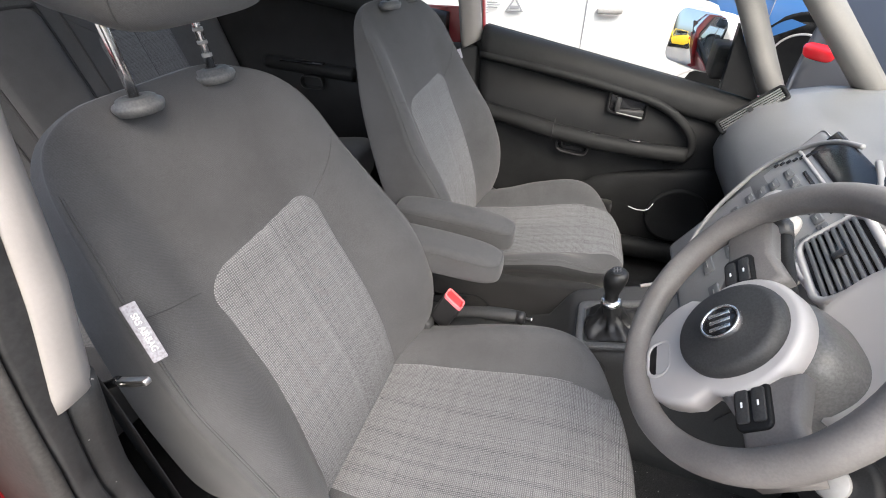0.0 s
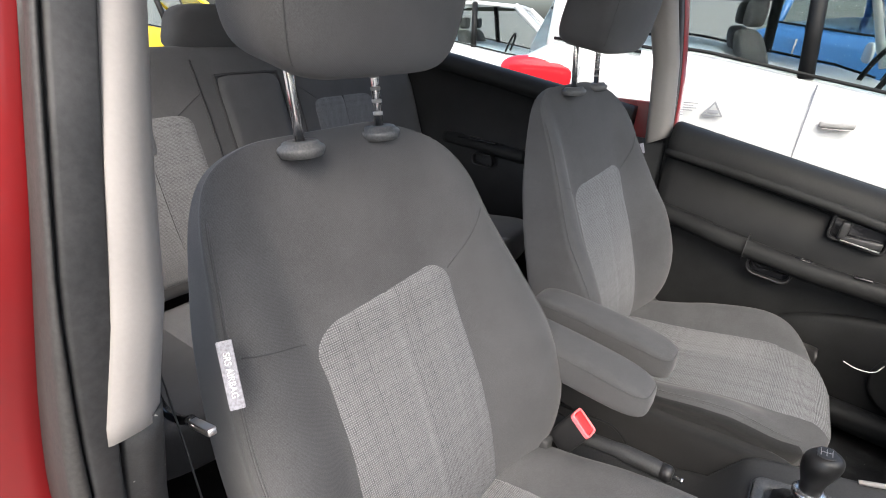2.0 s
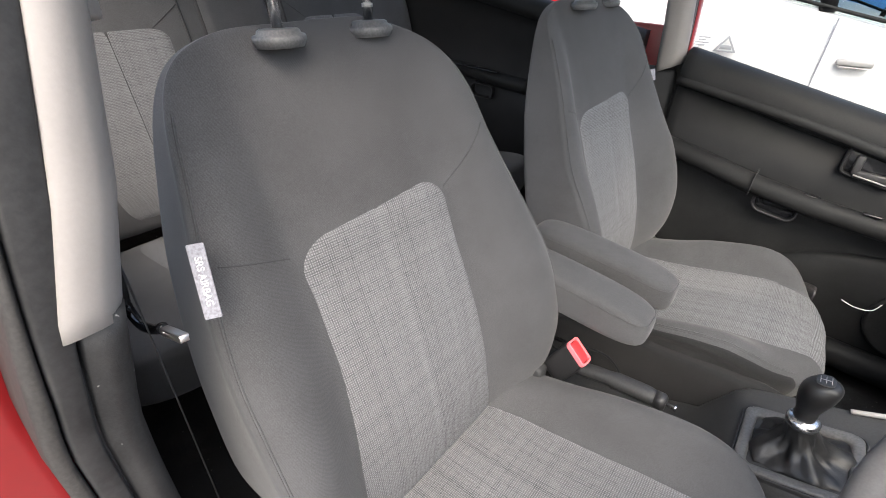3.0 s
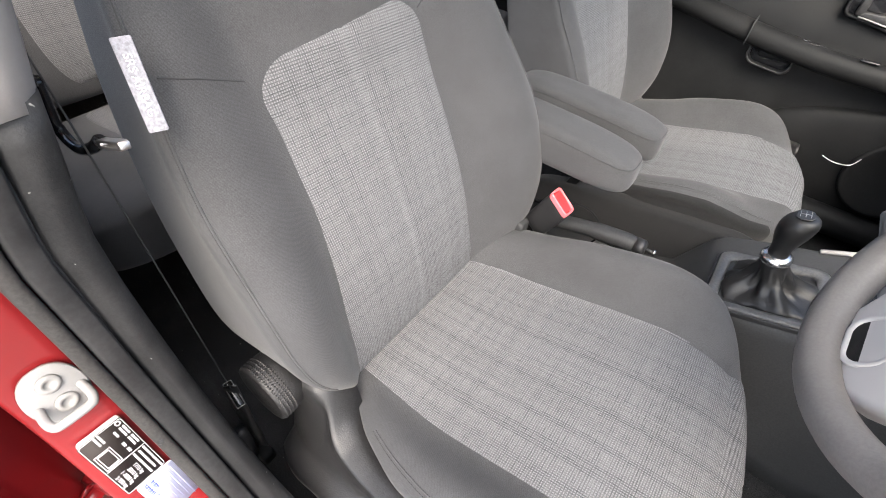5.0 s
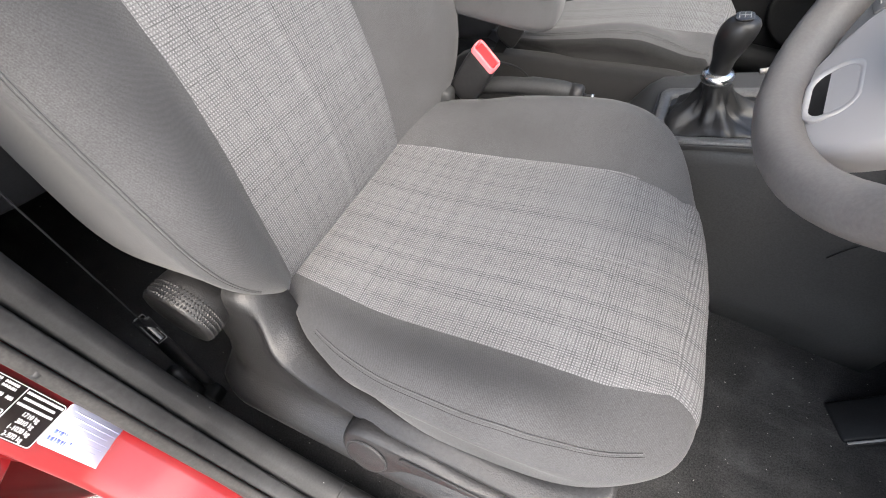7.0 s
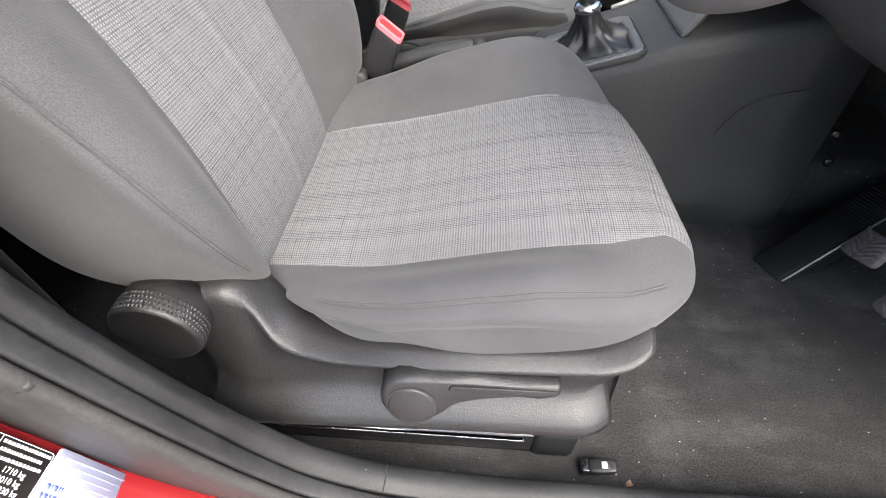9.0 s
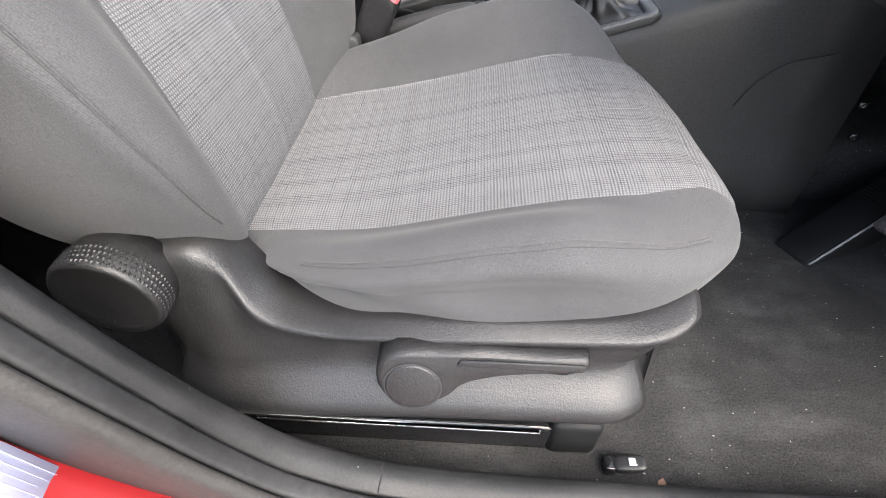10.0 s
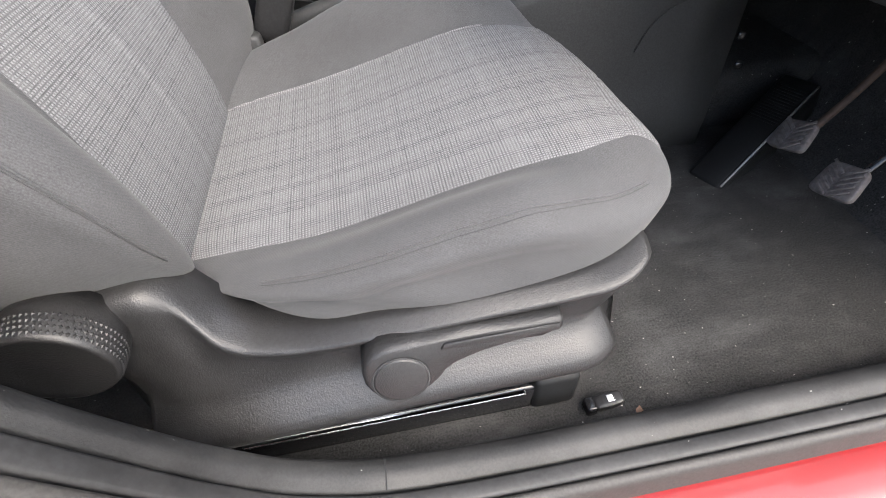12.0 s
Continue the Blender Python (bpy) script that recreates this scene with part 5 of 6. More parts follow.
turned("hinge_pin", [(0.0, -0.018), (0.007, -0.018), (0.007, 0.018), (0.0, 0.018)], HM @ Vector((-0.026, 0.004, 0.006)), HM.to_3x3() @ Vector((0, 1, 0)), RED_DARK, red_car, 14)
tube("check_strap", smoothed([HM @ Vector((-0.03, 0.012, 0.004)), HM @ Vector((-0.045, 0.016, -0.004)), HM @ Vector((-0.06, 0.010, -0.016))], 5), 0.004, RED_DARK, red_car, 8)

# ---- foot-well ----
release = thing("fuel_release_lever", "black floor lever with a white pump symbol beside the seat", "lever")
pillow("grip", lambda a, b, c: Vector((0.418 + 0.017 * a, -0.268 + 0.009 * b, 0.316 + 0.006 * c + 0.004 * a)), PLASTIC_GREY, release, 4, 10)
rbox("socket", 0.392, 0.405, -0.276, -0.258, 0.299, 0.316, GLOSS_BLACK, release, 0.003)
rbox("pump_mark", 0.416, 0.423, -0.272, -0.264, 0.3222, 0.3232, INK_WHITE, release, 0)
rbox("pump_mark", 0.424, 0.4252, -0.272, -0.267, 0.3222, 0.3234, INK_WHITE, release, 0)
tagged(shaped("dry_leaf", [(0.440, -0.293, 0.3235), (0.449, -0.290, 0.3245), (0.446, -0.284, 0.327), (0.441, -0.287, 0.3245)], [(0, 1, 2, 3)], RUST, None), "small orange-brown dry leaf on the sill", "leaf")

rest = thing("footrest", "black ribbed plastic footrest", "footrest")
F = basis((0.855, 0.132, 0.358), (0.80, 0.38, 0.46), (-0.4, 0.9, 0.0))
rbox("pad", -0.125, 0.125, -0.030, 0.030, -0.012, 0.004, PLASTIC, rest, 0.006, m=F)
for k in range(14):
    rbox("rib", 0.02 + k * 0.006, 0.023 + k * 0.006, -0.024, 0.024, 0.004, 0.0055, PLASTIC, rest, 0.0006, m=F)
rbox("skirt", -0.125, 0.125, -0.034, -0.029, -0.075, -0.002, PLASTIC, rest, 0.002, m=F)
tube("skirt_edge", [F @ Vector((-0.12, -0.031, 0.003)), F @ Vector((0.12, -0.031, 0.003))], 0.0018, STEEL, rest, 6, label="thin pale strip along the footrest's edge")


def pedal(name, c, w, h, label, turn):
    p = thing(name, label, "pedal", "pedals")
    m = basis(c, (0.10, -1.0, 0.10 + turn), (0.62, 0.1, 0.78))
    pillow("pad", lambda a, b, d: m @ Vector((w * a * (1 - 0.10 * b), h * b, 0.007 * d)), PEDAL_RUBBER, p, 6, 10, "worn grey-brown rubber pad")
    for k in range(5):
        for s in (-1, 1):
            rib_m = m @ Matrix.Translation((s * w * 0.42, -h * 0.72 + k * h * 0.36, 0.007)) @ Matrix.Rotation(s * 0.6, 4, "Z")
            rbox("rib", -w * 0.45, w * 0.45, -0.002, 0.002, -0.001, 0.0018, PEDAL_RUBBER, p, 0.0006, m=rib_m)
    tube("arm", smoothed([m @ Vector((0, h * 0.4, -0.008)), m @ Vector((0.005, h * 1.1, -0.02)), Vector(c) + Vector((0.11, 0.01, 0.13)), Vector(c) + Vector((0.13, 0.01, 0.33))], 5), 0.006, ARM_RUST if name == "clutch_pedal" else GLOSS_BLACK, p, 8, label="rust-brown steel arm" if name == "clutch_pedal" else "")
    return p


pedal("clutch_pedal", (0.842, 0.045, 0.405), 0.030, 0.024, "clutch pedal with a worn ribbed rubber pad", 0.25)
pedal("brake_pedal", (0.838, -0.062, 0.398), 0.030, 0.025, "brake pedal with a worn ribbed rubber pad", 0.2)
for p in ((0.827, 0.196, 0.451), (0.815, 0.203, 0.50)):
    turned("trim_clip", [(0.0, 0.0), (0.008, 0.0), (0.007, 0.003), (0.003, 0.004), (0.0, 0.003)], p, (-0.2, -1, 0.1), GLOSS_BLACK, console, 14)

# ---- passenger door ----
door = thing("passenger_door", "black plastic door lining of the closed passenger door", "car door")


def belt_z(x):
    return 1.003 - 0.188 * (x + 0.031)


def loft_x(name, xs, section, mat, parent, label=""):
    v, f = lathe_rings([[Vector((x, y, z)) for y, z in section(x)] for x in xs])
    return shaped(name, v, f, mat, parent, label)


xs = [-0.035 + 0.82 * i / 30 for i in range(31)]
loft_x("upper_pad", xs, lambda x: [(1.06, belt_z(x) - 0.004), (1.02, belt_z(x)), (0.994, belt_z(x) - 0.004), (0.976, belt_z(x) - 0.018), (0.966, belt_z(x) - 0.040), (0.964, belt_z(x) - 0.062), (0.970, belt_z(x) - 0.076), (0.988, belt_z(x) - 0.082), (1.06, belt_z(x) - 0.082)], DOOR_SOFT, door, "black soft upper pad")
loft_x("panel", xs, lambda x: [(1.06, belt_z(x) - 0.06), (0.984, belt_z(x) - 0.06), (0.984, 0.70), (0.982, 0.64), (0.975, 0.60), (0.974, 0.42), (0.98, 0.34), (1.06, 0.34)], PLASTIC, door)
tube("moulding", smoothed([(-0.035, 0.972, 0.934), (0.2, 0.970, 0.899), (0.38, 0.968, 0.866), (0.49, 0.966, 0.838), (0.56, 0.964, 0.795), (0.598, 0.962, 0.748), (0.602, 0.958, 0.712), (0.580, 0.955, 0.690), (0.54, 0.953, 0.685)], 8), 0.0125, DOOR_SOFT, door, 10, label="black curved moulding")
tube("armrest", smoothed([(-0.03, 0.960, 0.776), (0.09, 0.952, 0.757), (0.21, 0.944, 0.736), (0.35, 0.938, 0.720), (0.48, 0.940, 0.712), (0.59, 0.950, 0.706)], 8), 0.024, DOOR_SOFT, door, 14, label="black armrest ledge")
rbox("armrest_joint", 0.2085, 0.2105, 0.915, 0.972, 0.715, 0.765, THREAD, door, 0)
plate("pull_pocket", rounded(0.095, 0.020, 0.008, 4), lambda u, v, w: Vector((0.30 + u, 0.942 + v * 0.9, 0.744 - 0.07 * u + w)), 0.004, GLOSS_BLACK, door, 0.001)
ring_plate("cup_rim", rounded(0.100, 0.052, 0.022, 5), rounded(0.088, 0.040, 0.018, 5), lambda u, v, w: Vector((0.272 + u, 0.956 - w, 0.692 + v - 0.10 * u)), 0.010, PLASTIC_GREY, door)
plate("cup_well", rounded(0.092, 0.044, 0.018, 5), lambda u, v, w: Vector((0.272 + u, 0.968 - w, 0.692 + v - 0.10 * u)), 0.004, GLOSS_BLACK, door, 0.001)
rbox("cup_pull", 0.245, 0.315, 0.945, 0.962, 0.690, 0.705, PLASTIC, door, 0.005)
ring_plate("handle_recess", rounded(0.112, 0.062, 0.014, 5), rounded(0.100, 0.050, 0.010, 5), lambda u, v, w: Vector((0.405 + u, 0.974 - w, 0.824 + v - 0.16 * u)), 0.008, PLASTIC, door)
plate("handle_well", rounded(0.102, 0.052, 0.010, 5), lambda u, v, w: Vector((0.405 + u, 0.979 - w, 0.824 + v - 0.16 * u)), 0.003, GLOSS_BLACK, door, 0.001)
rbox("door_handle", 0.378, 0.452, 0.962, 0.974, 0.798, 0.816, PLASTIC_GREY, door, 0.004, label="dark grey inner door handle")
rbox("door_handle", 0.370, 0.386, 0.962, 0.974, 0.806, 0.848, PLASTIC_GREY, door, 0.004)
tube("handle_edge", [(0.378, 0.960, 0.806), (0.45, 0.960, 0.797)], 0.0016, STEEL, door, 6)
rbox("window_switch", 0.425, 0.46, 0.925, 0.938, 0.7375, 0.7425, GLOSS_BLACK, door, 0.002)
# lower bulge, speaker and pocket
pillow("speaker_housing", lambda a, b, c: Vector((0.53 + 0.27 * a + 0.04 * c, 0.985 + 0.034 * b, 0.50 + 0.145 * c + 0.045 * a)), PLASTIC, door, 3.5, 20)
turned("speaker_ring", [(0.078, 0.0), (0.092, 0.0), (0.090, 0.014), (0.084, 0.019), (0.078, 0.014)], (0.622, 0.958, 0.508), (0, -1, 0.05), DOOR_SOFT, door, 48)
turned("speaker_grille", [(0.0, 0.010), (0.06, 0.009), (0.078, 0.004), (0.078, 0.0), (0.0, 0.0)], (0.622, 0.954, 0.508), (0, -1, 0.05), GLOSS_BLACK, door, 48)
tube("map_pocket", smoothed([(0.10, 0.955, 0.40), (0.30, 0.945, 0.385), (0.5, 0.94, 0.375), (0.70, 0.945, 0.37)], 6), 0.035, PLASTIC, door, 12, label="black map pocket")
tube("cable", smoothed([(0.475, 0.915, 0.535), (0.50, 0.905, 0.533), (0.53, 0.91, 0.536), (0.548, 0.945, 0.542)], 6), 0.0012, CREAM, door, 8, label="white cable end")
rbox("outer_skin", -0.04, 0.86, 1.061, 1.075, 0.32, 0.86, RED, door, 0.004, label="red outer door skin")
pane = shaped("window_glass", [(-0.03, 1.045, 1.0), (0.72, 1.045, 0.86), (0.30, 0.93, 1.46), (-0.10, 0.93, 1.48)], [(0, 1, 2, 3)], GLASS, door, "clear side window")
pane.visible_shadow = False
# mirror sail in the window's front corner
shaped("mirror_sail", [(0.632, 1.002, 0.885), (0.735, 1.0, 0.862), (0.622, 0.99, 1.05), (0.632, 1.03, 0.885), (0.735, 1.03, 0.862), (0.622, 1.015, 1.05)], [(0, 1, 2), (3, 4, 5), (0, 1, 4, 3), (1, 2, 5, 4), (2, 0, 3, 5)], PLASTIC, door, "black mirror sail", False)

rear_door = thing("rear_passenger_door", "black plastic lining of the closed rear door", "car door")


def rear_belt(x):
    return 1.055 + 0.148 * (-0.342 - x)


xs = [-1.16 + 1.0 * i / 20 for i in range(21)]
loft_x("upper_pad", xs, lambda x: [(1.06, rear_belt(x) - 0.004), (1.02, rear_belt(x)), (0.996, rear_belt(x) - 0.006), (0.985, rear_belt(x) - 0.03), (0.988, rear_belt(x) - 0.055), (1.06, rear_belt(x) - 0.055)], DOOR_SOFT, rear_door)
loft_x("panel", xs, lambda x: [(1.06, rear_belt(x) - 0.04), (1.0, rear_belt(x) - 0.04), (1.0, 0.34), (1.06, 0.34)], PLASTIC, rear_door)
tube("armrest", smoothed([(-0.80, 0.985, 0.846), (-0.68, 0.97, 0.846), (-0.55, 0.965, 0.838), (-0.46, 0.972, 0.832)], 6), 0.022, DOOR_SOFT, rear_door, 12)
rbox("pull_pocket", -0.72, -0.56, 0.945, 0.968, 0.861, 0.8655, GLOSS_BLACK, rear_door, 0.002)
ring_plate("cup_rim", rounded(0.09, 0.045, 0.018, 5), rounded(0.08, 0.036, 0.015, 5), lambda u, v, w: Vector((-0.63 + u, 0.985 - w, 0.79 + v)), 0.012, PLASTIC_GREY, rear_door)
rbox("outer_skin", -1.2, -0.05, 1.061, 1.075, 0.32, 1.04, RED, rear_door, 0.004, label="red outer door skin")
pane = shaped("window_glass", [(-1.12, 1.045, 1.15), (-0.16, 1.045, 1.03), (-0.18, 0.93, 1.48), (-1.05, 0.93, 1.48)], [(0, 1, 2, 3)], GLASS, rear_door, "clear side window")
pane.visible_shadow = False

# ---- dashboard ----
dash = thing("dashboard", "grey and black plastic dashboard with a silver-edged centre stack", "dashboard")


def dash_section(x0, bump_up=0.0):
    return [(x0 + 0.10, 0.60), (x0 + 0.02, 0.64), (x0 - 0.05, 0.70), (x0 - 0.075, 0.76), (x0 - 0.06, 0.82), (x0 - 0.015, 0.875 + bump_up * 0.5), (x0 + 0.05, 0.912 + bump_up), (x0 + 0.12, 0.928 + bump_up), (x0 + 0.28, 0.940 + bump_up * 0.6), (x0 + 0.50, 0.945), (x0 + 0.50, 0.60)]


rings = []
for y in (-0.31, -0.25, -0.12, 0.0, 0.12, 0.25, 0.40, 0.52, 0.65, 0.80, 0.90, 0.965):
    hump = 0.075 * bulge(y, 0.0, 0.17) + 0.02 * bulge(y, 0.35, 0.2)
    x0 = 0.715 + 0.03 * bulge(y, 0.0, 0.2) + (0.02 if y > 0.93 else 0)
    rings.append([Vector((x, y, z)) for x, z in dash_section(x0, hump)])
v, f = lathe_rings(rings)
shaped("dash_body", v, f, DASH_TOP, dash, "grey grained dashboard skin")


def vent(name, c, u, v, w, h, blades, parent, edge=None):
    m = basis(c, u, v)
    to = lambda a, b, d: m @ Vector((a, b, d))
    fr_ = ring_plate(name, rounded(w, h, h * 0.25, 5), rounded(w * 0.9, h * 0.8, h * 0.2, 5), to, 0.006, edge or PLASTIC, parent)
    plate("well", rounded(w * 0.92, h * 0.82, h * 0.2, 5), to, 0.001, GLOSS_BLACK, fr_, 0)
    for k in range(blades):
        b = -h * 0.36 + h * 0.72 * (k + 0.5) / blades
        rbox("blade", -w * 0.44, w * 0.44, b - h * 0.027, b + h * 0.027, 0.001, 0.006, STACK_GREY, fr_, 0.0008, m=m)
    rbox("tab", -0.006, 0.006, -0.008, 0.008, 0.003, 0.010, PLASTIC_GREY, fr_, 0.002, m=m)
    return fr_


vent("passenger_vent", (0.697, 0.905, 0.866), (-0.72, 0.0, -0.69), (0.4, -0.75, -0.4), 0.165, 0.046, 5, dash)
# centre stack on a slanted face between two silver edges
STACK = basis((0.655, 0.425, 0.790), (0, 1, 0), (0.50, 0.0, 0.866))


def on_stack(u, v, w):
    return STACK @ Vector((u, v, -w))


def stack_box(name, u0, u1, v0, v1, w, mat, bevel=0.003, label=""):
    m = STACK @ Matrix.Diagonal((1, 1, -1, 1))
    return rbox(name, u0, u1, v0, v1, 0.0, w, mat, dash, bevel, label=label, m=m)


stack_box("stack_face", -0.165, 0.165, -0.20, 0.17, 0.012, STACK_FACE, 0.01, "grey centre stack face")
for k in range(9):
    stack_box("edge_slot", 0.150 - 0.0085 * k + 0.001, 0.157 - 0.0085 * k, 0.070 + 0.0105 * k, 0.079 + 0.0105 * k, 0.0150, GLOSS_BLACK, 0.001)
for s in (-1, 1):
    tube("stack_edge", smoothed([on_stack(s * 0.085, -0.17, 0.008), on_stack(s * 0.129, -0.124, 0.014), on_stack(s * 0.160, -0.067, 0.016), on_stack(s * 0.176, 0.0, 0.016), on_stack(s * 0.178, 0.045, 0.016), on_stack(s * 0.166, 0.090, 0.015), on_stack(s * 0.135, 0.137, 0.014), on_stack(s * 0.09, 0.172, 0.013), on_stack(s * 0.03, 0.192, 0.012)], 8), 0.0045, STACK_FACE, dash, 10, label="satin grey stack edge")
stack_box("display", -0.12, 0.12, 0.13, 0.185, 0.014, GLOSS_BLACK, 0.004, "dark display window")
for k, (v0, us, w, h) in enumerate(((0.085, (-0.10, -0.066, -0.032, 0.032, 0.066, 0.10), 0.028, 0.016), (0.055, (-0.105, 0.100), 0.030, 0.018), (0.030, (-0.11, 0.106), 0.030, 0.018), (0.005, (-0.115, 0.112), 0.030, 0.018), (-0.03, (-0.10, -0.05, 0.0, 0.05, 0.10), 0.040, 0.018), (-0.065, (-0.10, -0.05, 0.0, 0.05, 0.10), 0.040, 0.018), (-0.115, (-0.09, 0.0, 0.09), 0.05, 0.022))):
    for u in us:
        stack_box("stack_button", u - w / 2, u + w / 2, v0 - h / 2, v0 + h / 2, 0.0150, STACK_GREY, 0.002)
        stack_box("button_mark", u - w * 0.22, u + w * 0.22, v0 - 0.0010, v0 + 0.0010, 0.0154, STEEL, 0)
stack_box("disc_slot", -0.075, 0.075, 0.103, 0.110, 0.0135, GLOSS_BLACK, 0.001)
for u in (-0.045, 0.045):
    turned("stack_dial", [(0.0, 0.0), (0.030, 0.0), (0.030, 0.010), (0.026, 0.014), (0.0, 0.014)], on_stack(u, 0.035, 0.010), STACK.to_3x3() @ Vector((0, 0, -1)), SILVER, dash, 36, "silver rotary dial")
stack_box("silver_bar", -0.155, 0.155, 0.117, 0.123, 0.015, SILVER, 0.002)
vent("driver_vent", (0.652, 0.188, 0.905), (-0.10, -1, 0.0), (0.55, 0.0, 0.83), 0.150, 0.100, 8, dash, SILVER)
# instrument hood and its silver-edged dial beside the wheel
turned("instrument_rim", [(0.094, 0.0), (0.104, 0.0), (0.104, 0.006), (0.099, 0.010), (0.094, 0.006)], (0.636, 0.000, 0.922), (-0.9, 0, 0.43), SILVER, dash, 48, "silver instrument ring")
turned("instrument_face", [(0.0, 0.0), (0.094, 0.0), (0.094, 0.002), (0.0, 0.002)], (0.638, 0.000, 0.921), (-0.9, 0, 0.43), GLOSS_BLACK, dash, 48)
# silver strip from stack to instruments
tube("dash_strip", smoothed([(0.622, 0.22, 0.86), (0.626, 0.14, 0.868), (0.635, 0.07, 0.875)], 6), 0.006, SILVER, dash, 8)

# ---- steering wheel ----
wheel = thing("steering_wheel", "grey steering wheel with silver spokes, worn at the rim", "steering wheel")
WC, WT, WY = Vector((0.5083, 0.012, 0.9135)), radians(33), 0.10
WR = basis(WC, (math.sin(WY), -math.cos(WY), 0), (math.sin(WT), 0, math.cos(WT)))


def on_wheel(u, v, w):
    return WR @ Vector((u, v, w))


tube("rim", [on_wheel(0.1610 * math.cos(k * math.tau / 72), 0.1610 * math.sin(k * math.tau / 72), 0.0) for k in range(72)], 0.0168, RIM, wheel, 16, True, "worn grey rubber rim", 1.0, WR.to_3x3() @ Vector((0, 0, 1)))
HUB = WR @ Matrix.Translation((0.006, -0.024, -0.004)) @ Matrix.Rotation(radians(-14), 4, "Z")


def on_hub(u, v, w):
    return HUB @ Vector((u, v, w))


def oval(a, b, n=48, v0=0.0, power=1.0):
    out = []
    for k in range(n):
        t = k * math.tau / n
        out.append((a * math.copysign(abs(math.cos(t)) ** power, math.cos(t)), v0 + b * math.copysign(abs(math.sin(t)) ** power, math.sin(t))))
    return out


plate("airbag_pad", oval(0.0555, 0.0605, 48, 0.001, 0.95), lambda u, v, w: on_hub(u, v, -0.012 + w + 0.008 * (w > 0.02) * (1 - (u / 0.060) ** 2 - (v / 0.066) ** 2)), 0.034, PLASTIC_SOFT, wheel, 0.008, "dark grey airbag pad", True, 3)
surround = [(0.0725 * math.cos(a), 0.001 + 0.0715 * math.sin(a)) for a in (radians(-30 + 240 * k / 40) for k in range(41))]
surround += [(-0.072, -0.052), (-0.070, -0.072), (-0.064, -0.090), (-0.056, -0.106), (-0.042, -0.124), (0.0, -0.140), (0.042, -0.124), (0.056, -0.106), (0.064, -0.090), (0.070, -0.072), (0.072, -0.052)]
plate("spoke_cover", surround, lambda u, v, w: on_hub(u, v, -0.016 + w - 0.010 * max(0, -v - 0.08) / 0.06), 0.024, SILVER, wheel, 0.006, "silver satin spoke cover", True, 3)
ring_plate("spoke_slot", rounded(0.054, 0.038, 0.016, 6, 0, -0.103), rounded(0.044, 0.029, 0.012, 6, 0, -0.103), lambda u, v, w: on_hub(u, v, 0.0030 + w), 0.0022, SILVER, wheel)
plate("slot_well", rounded(0.046, 0.032, 0.013, 6, 0, -0.103), lambda u, v, w: on_hub(u, v, 0.0025 + w), 0.001, PLASTIC, wheel, 0)
for s in (-1, 1):
    plate("side_spoke", [(s * 0.060, 0.058), (s * 0.105, 0.046), (s * 0.158, 0.052), (s * 0.160, -0.004), (s * 0.105, -0.006), (s * 0.060, -0.030)], lambda u, v, w: on_hub(u, v, -0.022 + w), 0.022, RIM, wheel, 0.006, "grey side spoke")
    pod = plate("button_pod", rounded(0.050, 0.037, 0.008, 4, s * 0.088, 0.010), lambda u, v, w: on_hub(u, v, -0.006 + w), 0.010, PLASTIC, wheel, 0.003, "black button pod")
    for v0, h in ((0.0055, 0.013), (0.0220, 0.013)):
        plate("button", rounded(0.036, h, 0.003, 3, s * 0.088, v0 - 0.004), lambda u, v, w: on_hub(u, v, 0.0036 + w), 0.0022, PLASTIC_SOFT, pod, 0.001)
        plate("button_mark", rounded(0.006, 0.0022, 0.0008, 2, s * 0.087, v0 - 0.004), lambda u, v, w: on_hub(u, v, 0.0056 + w), 0.0006, INK_WHITE, pod, 0)
badge = plate("badge", oval(0.0195, 0.0215, 40, 0.002), lambda u, v, w: on_hub(u, v, 0.0275 + w), 0.004, GLOSS_BLACK, wheel, 0.001, "oval chrome-rimmed badge")
ring_plate("badge_rim", oval(0.0210, 0.0235, 40, 0.002), oval(0.0180, 0.0203, 40, 0.002), lambda u, v, w: on_hub(u, v, 0.0300 + w), 0.003, CHROME, badge)
for u in (-0.009, 0.0, 0.009):
    plate("badge_bar", rounded(0.0045, 0.025, 0.001, 2, u, 0.002), lambda a, b, w: on_hub(a, b, 0.0310 + w), 0.0015, CHROME, badge, 0.0005)
pillow("column_cover", lambda a, b, c: on_wheel(0.062 * a, 0.058 * b - 0.01, -0.095 + 0.072 * c), GATE_GREY, wheel, 3, 20, "grey column cover")
stalk = thing("control_stalk", "black control stalk with pale symbols behind the wheel", "stalk")
tube("arm", smoothed([(0.565, 0.055, 0.895), (0.560, 0.09, 0.915), (0.558, 0.125, 0.930), (0.556, 0.155, 0.945)], 5), [0.009] * 6 + [0.0105] * 6 + [0.0125] * 4, PLASTIC, stalk, 14)
turned("end_knob", [(0.0, 0.0), (0.0135, 0.0), (0.014, 0.02), (0.011, 0.026), (0.0, 0.027)], (0.5565, 0.148, 0.942), (-0.05, 0.9, 0.42), PLASTIC_GREY, stalk, 20)
for k in range(3):
    rbox("stalk_mark", 0.543, 0.546, 0.088 + k * 0.02, 0.096 + k * 0.02, 0.915 + k * 0.009, 0.922 + k * 0.009, INK_WHITE, stalk, 0)
lock = turned("column_knob", [(0.0, 0.0), (0.040, 0.0), (0.040, 0.018), (0.034, 0.024), (0.022, 0.022), (0.020, 0.026), (0.0, 0.027)], (0.625, -0.075, 0.785), (-0.8, -0.3, 0.5), PLASTIC, dash, 36, "black round knob under the column")
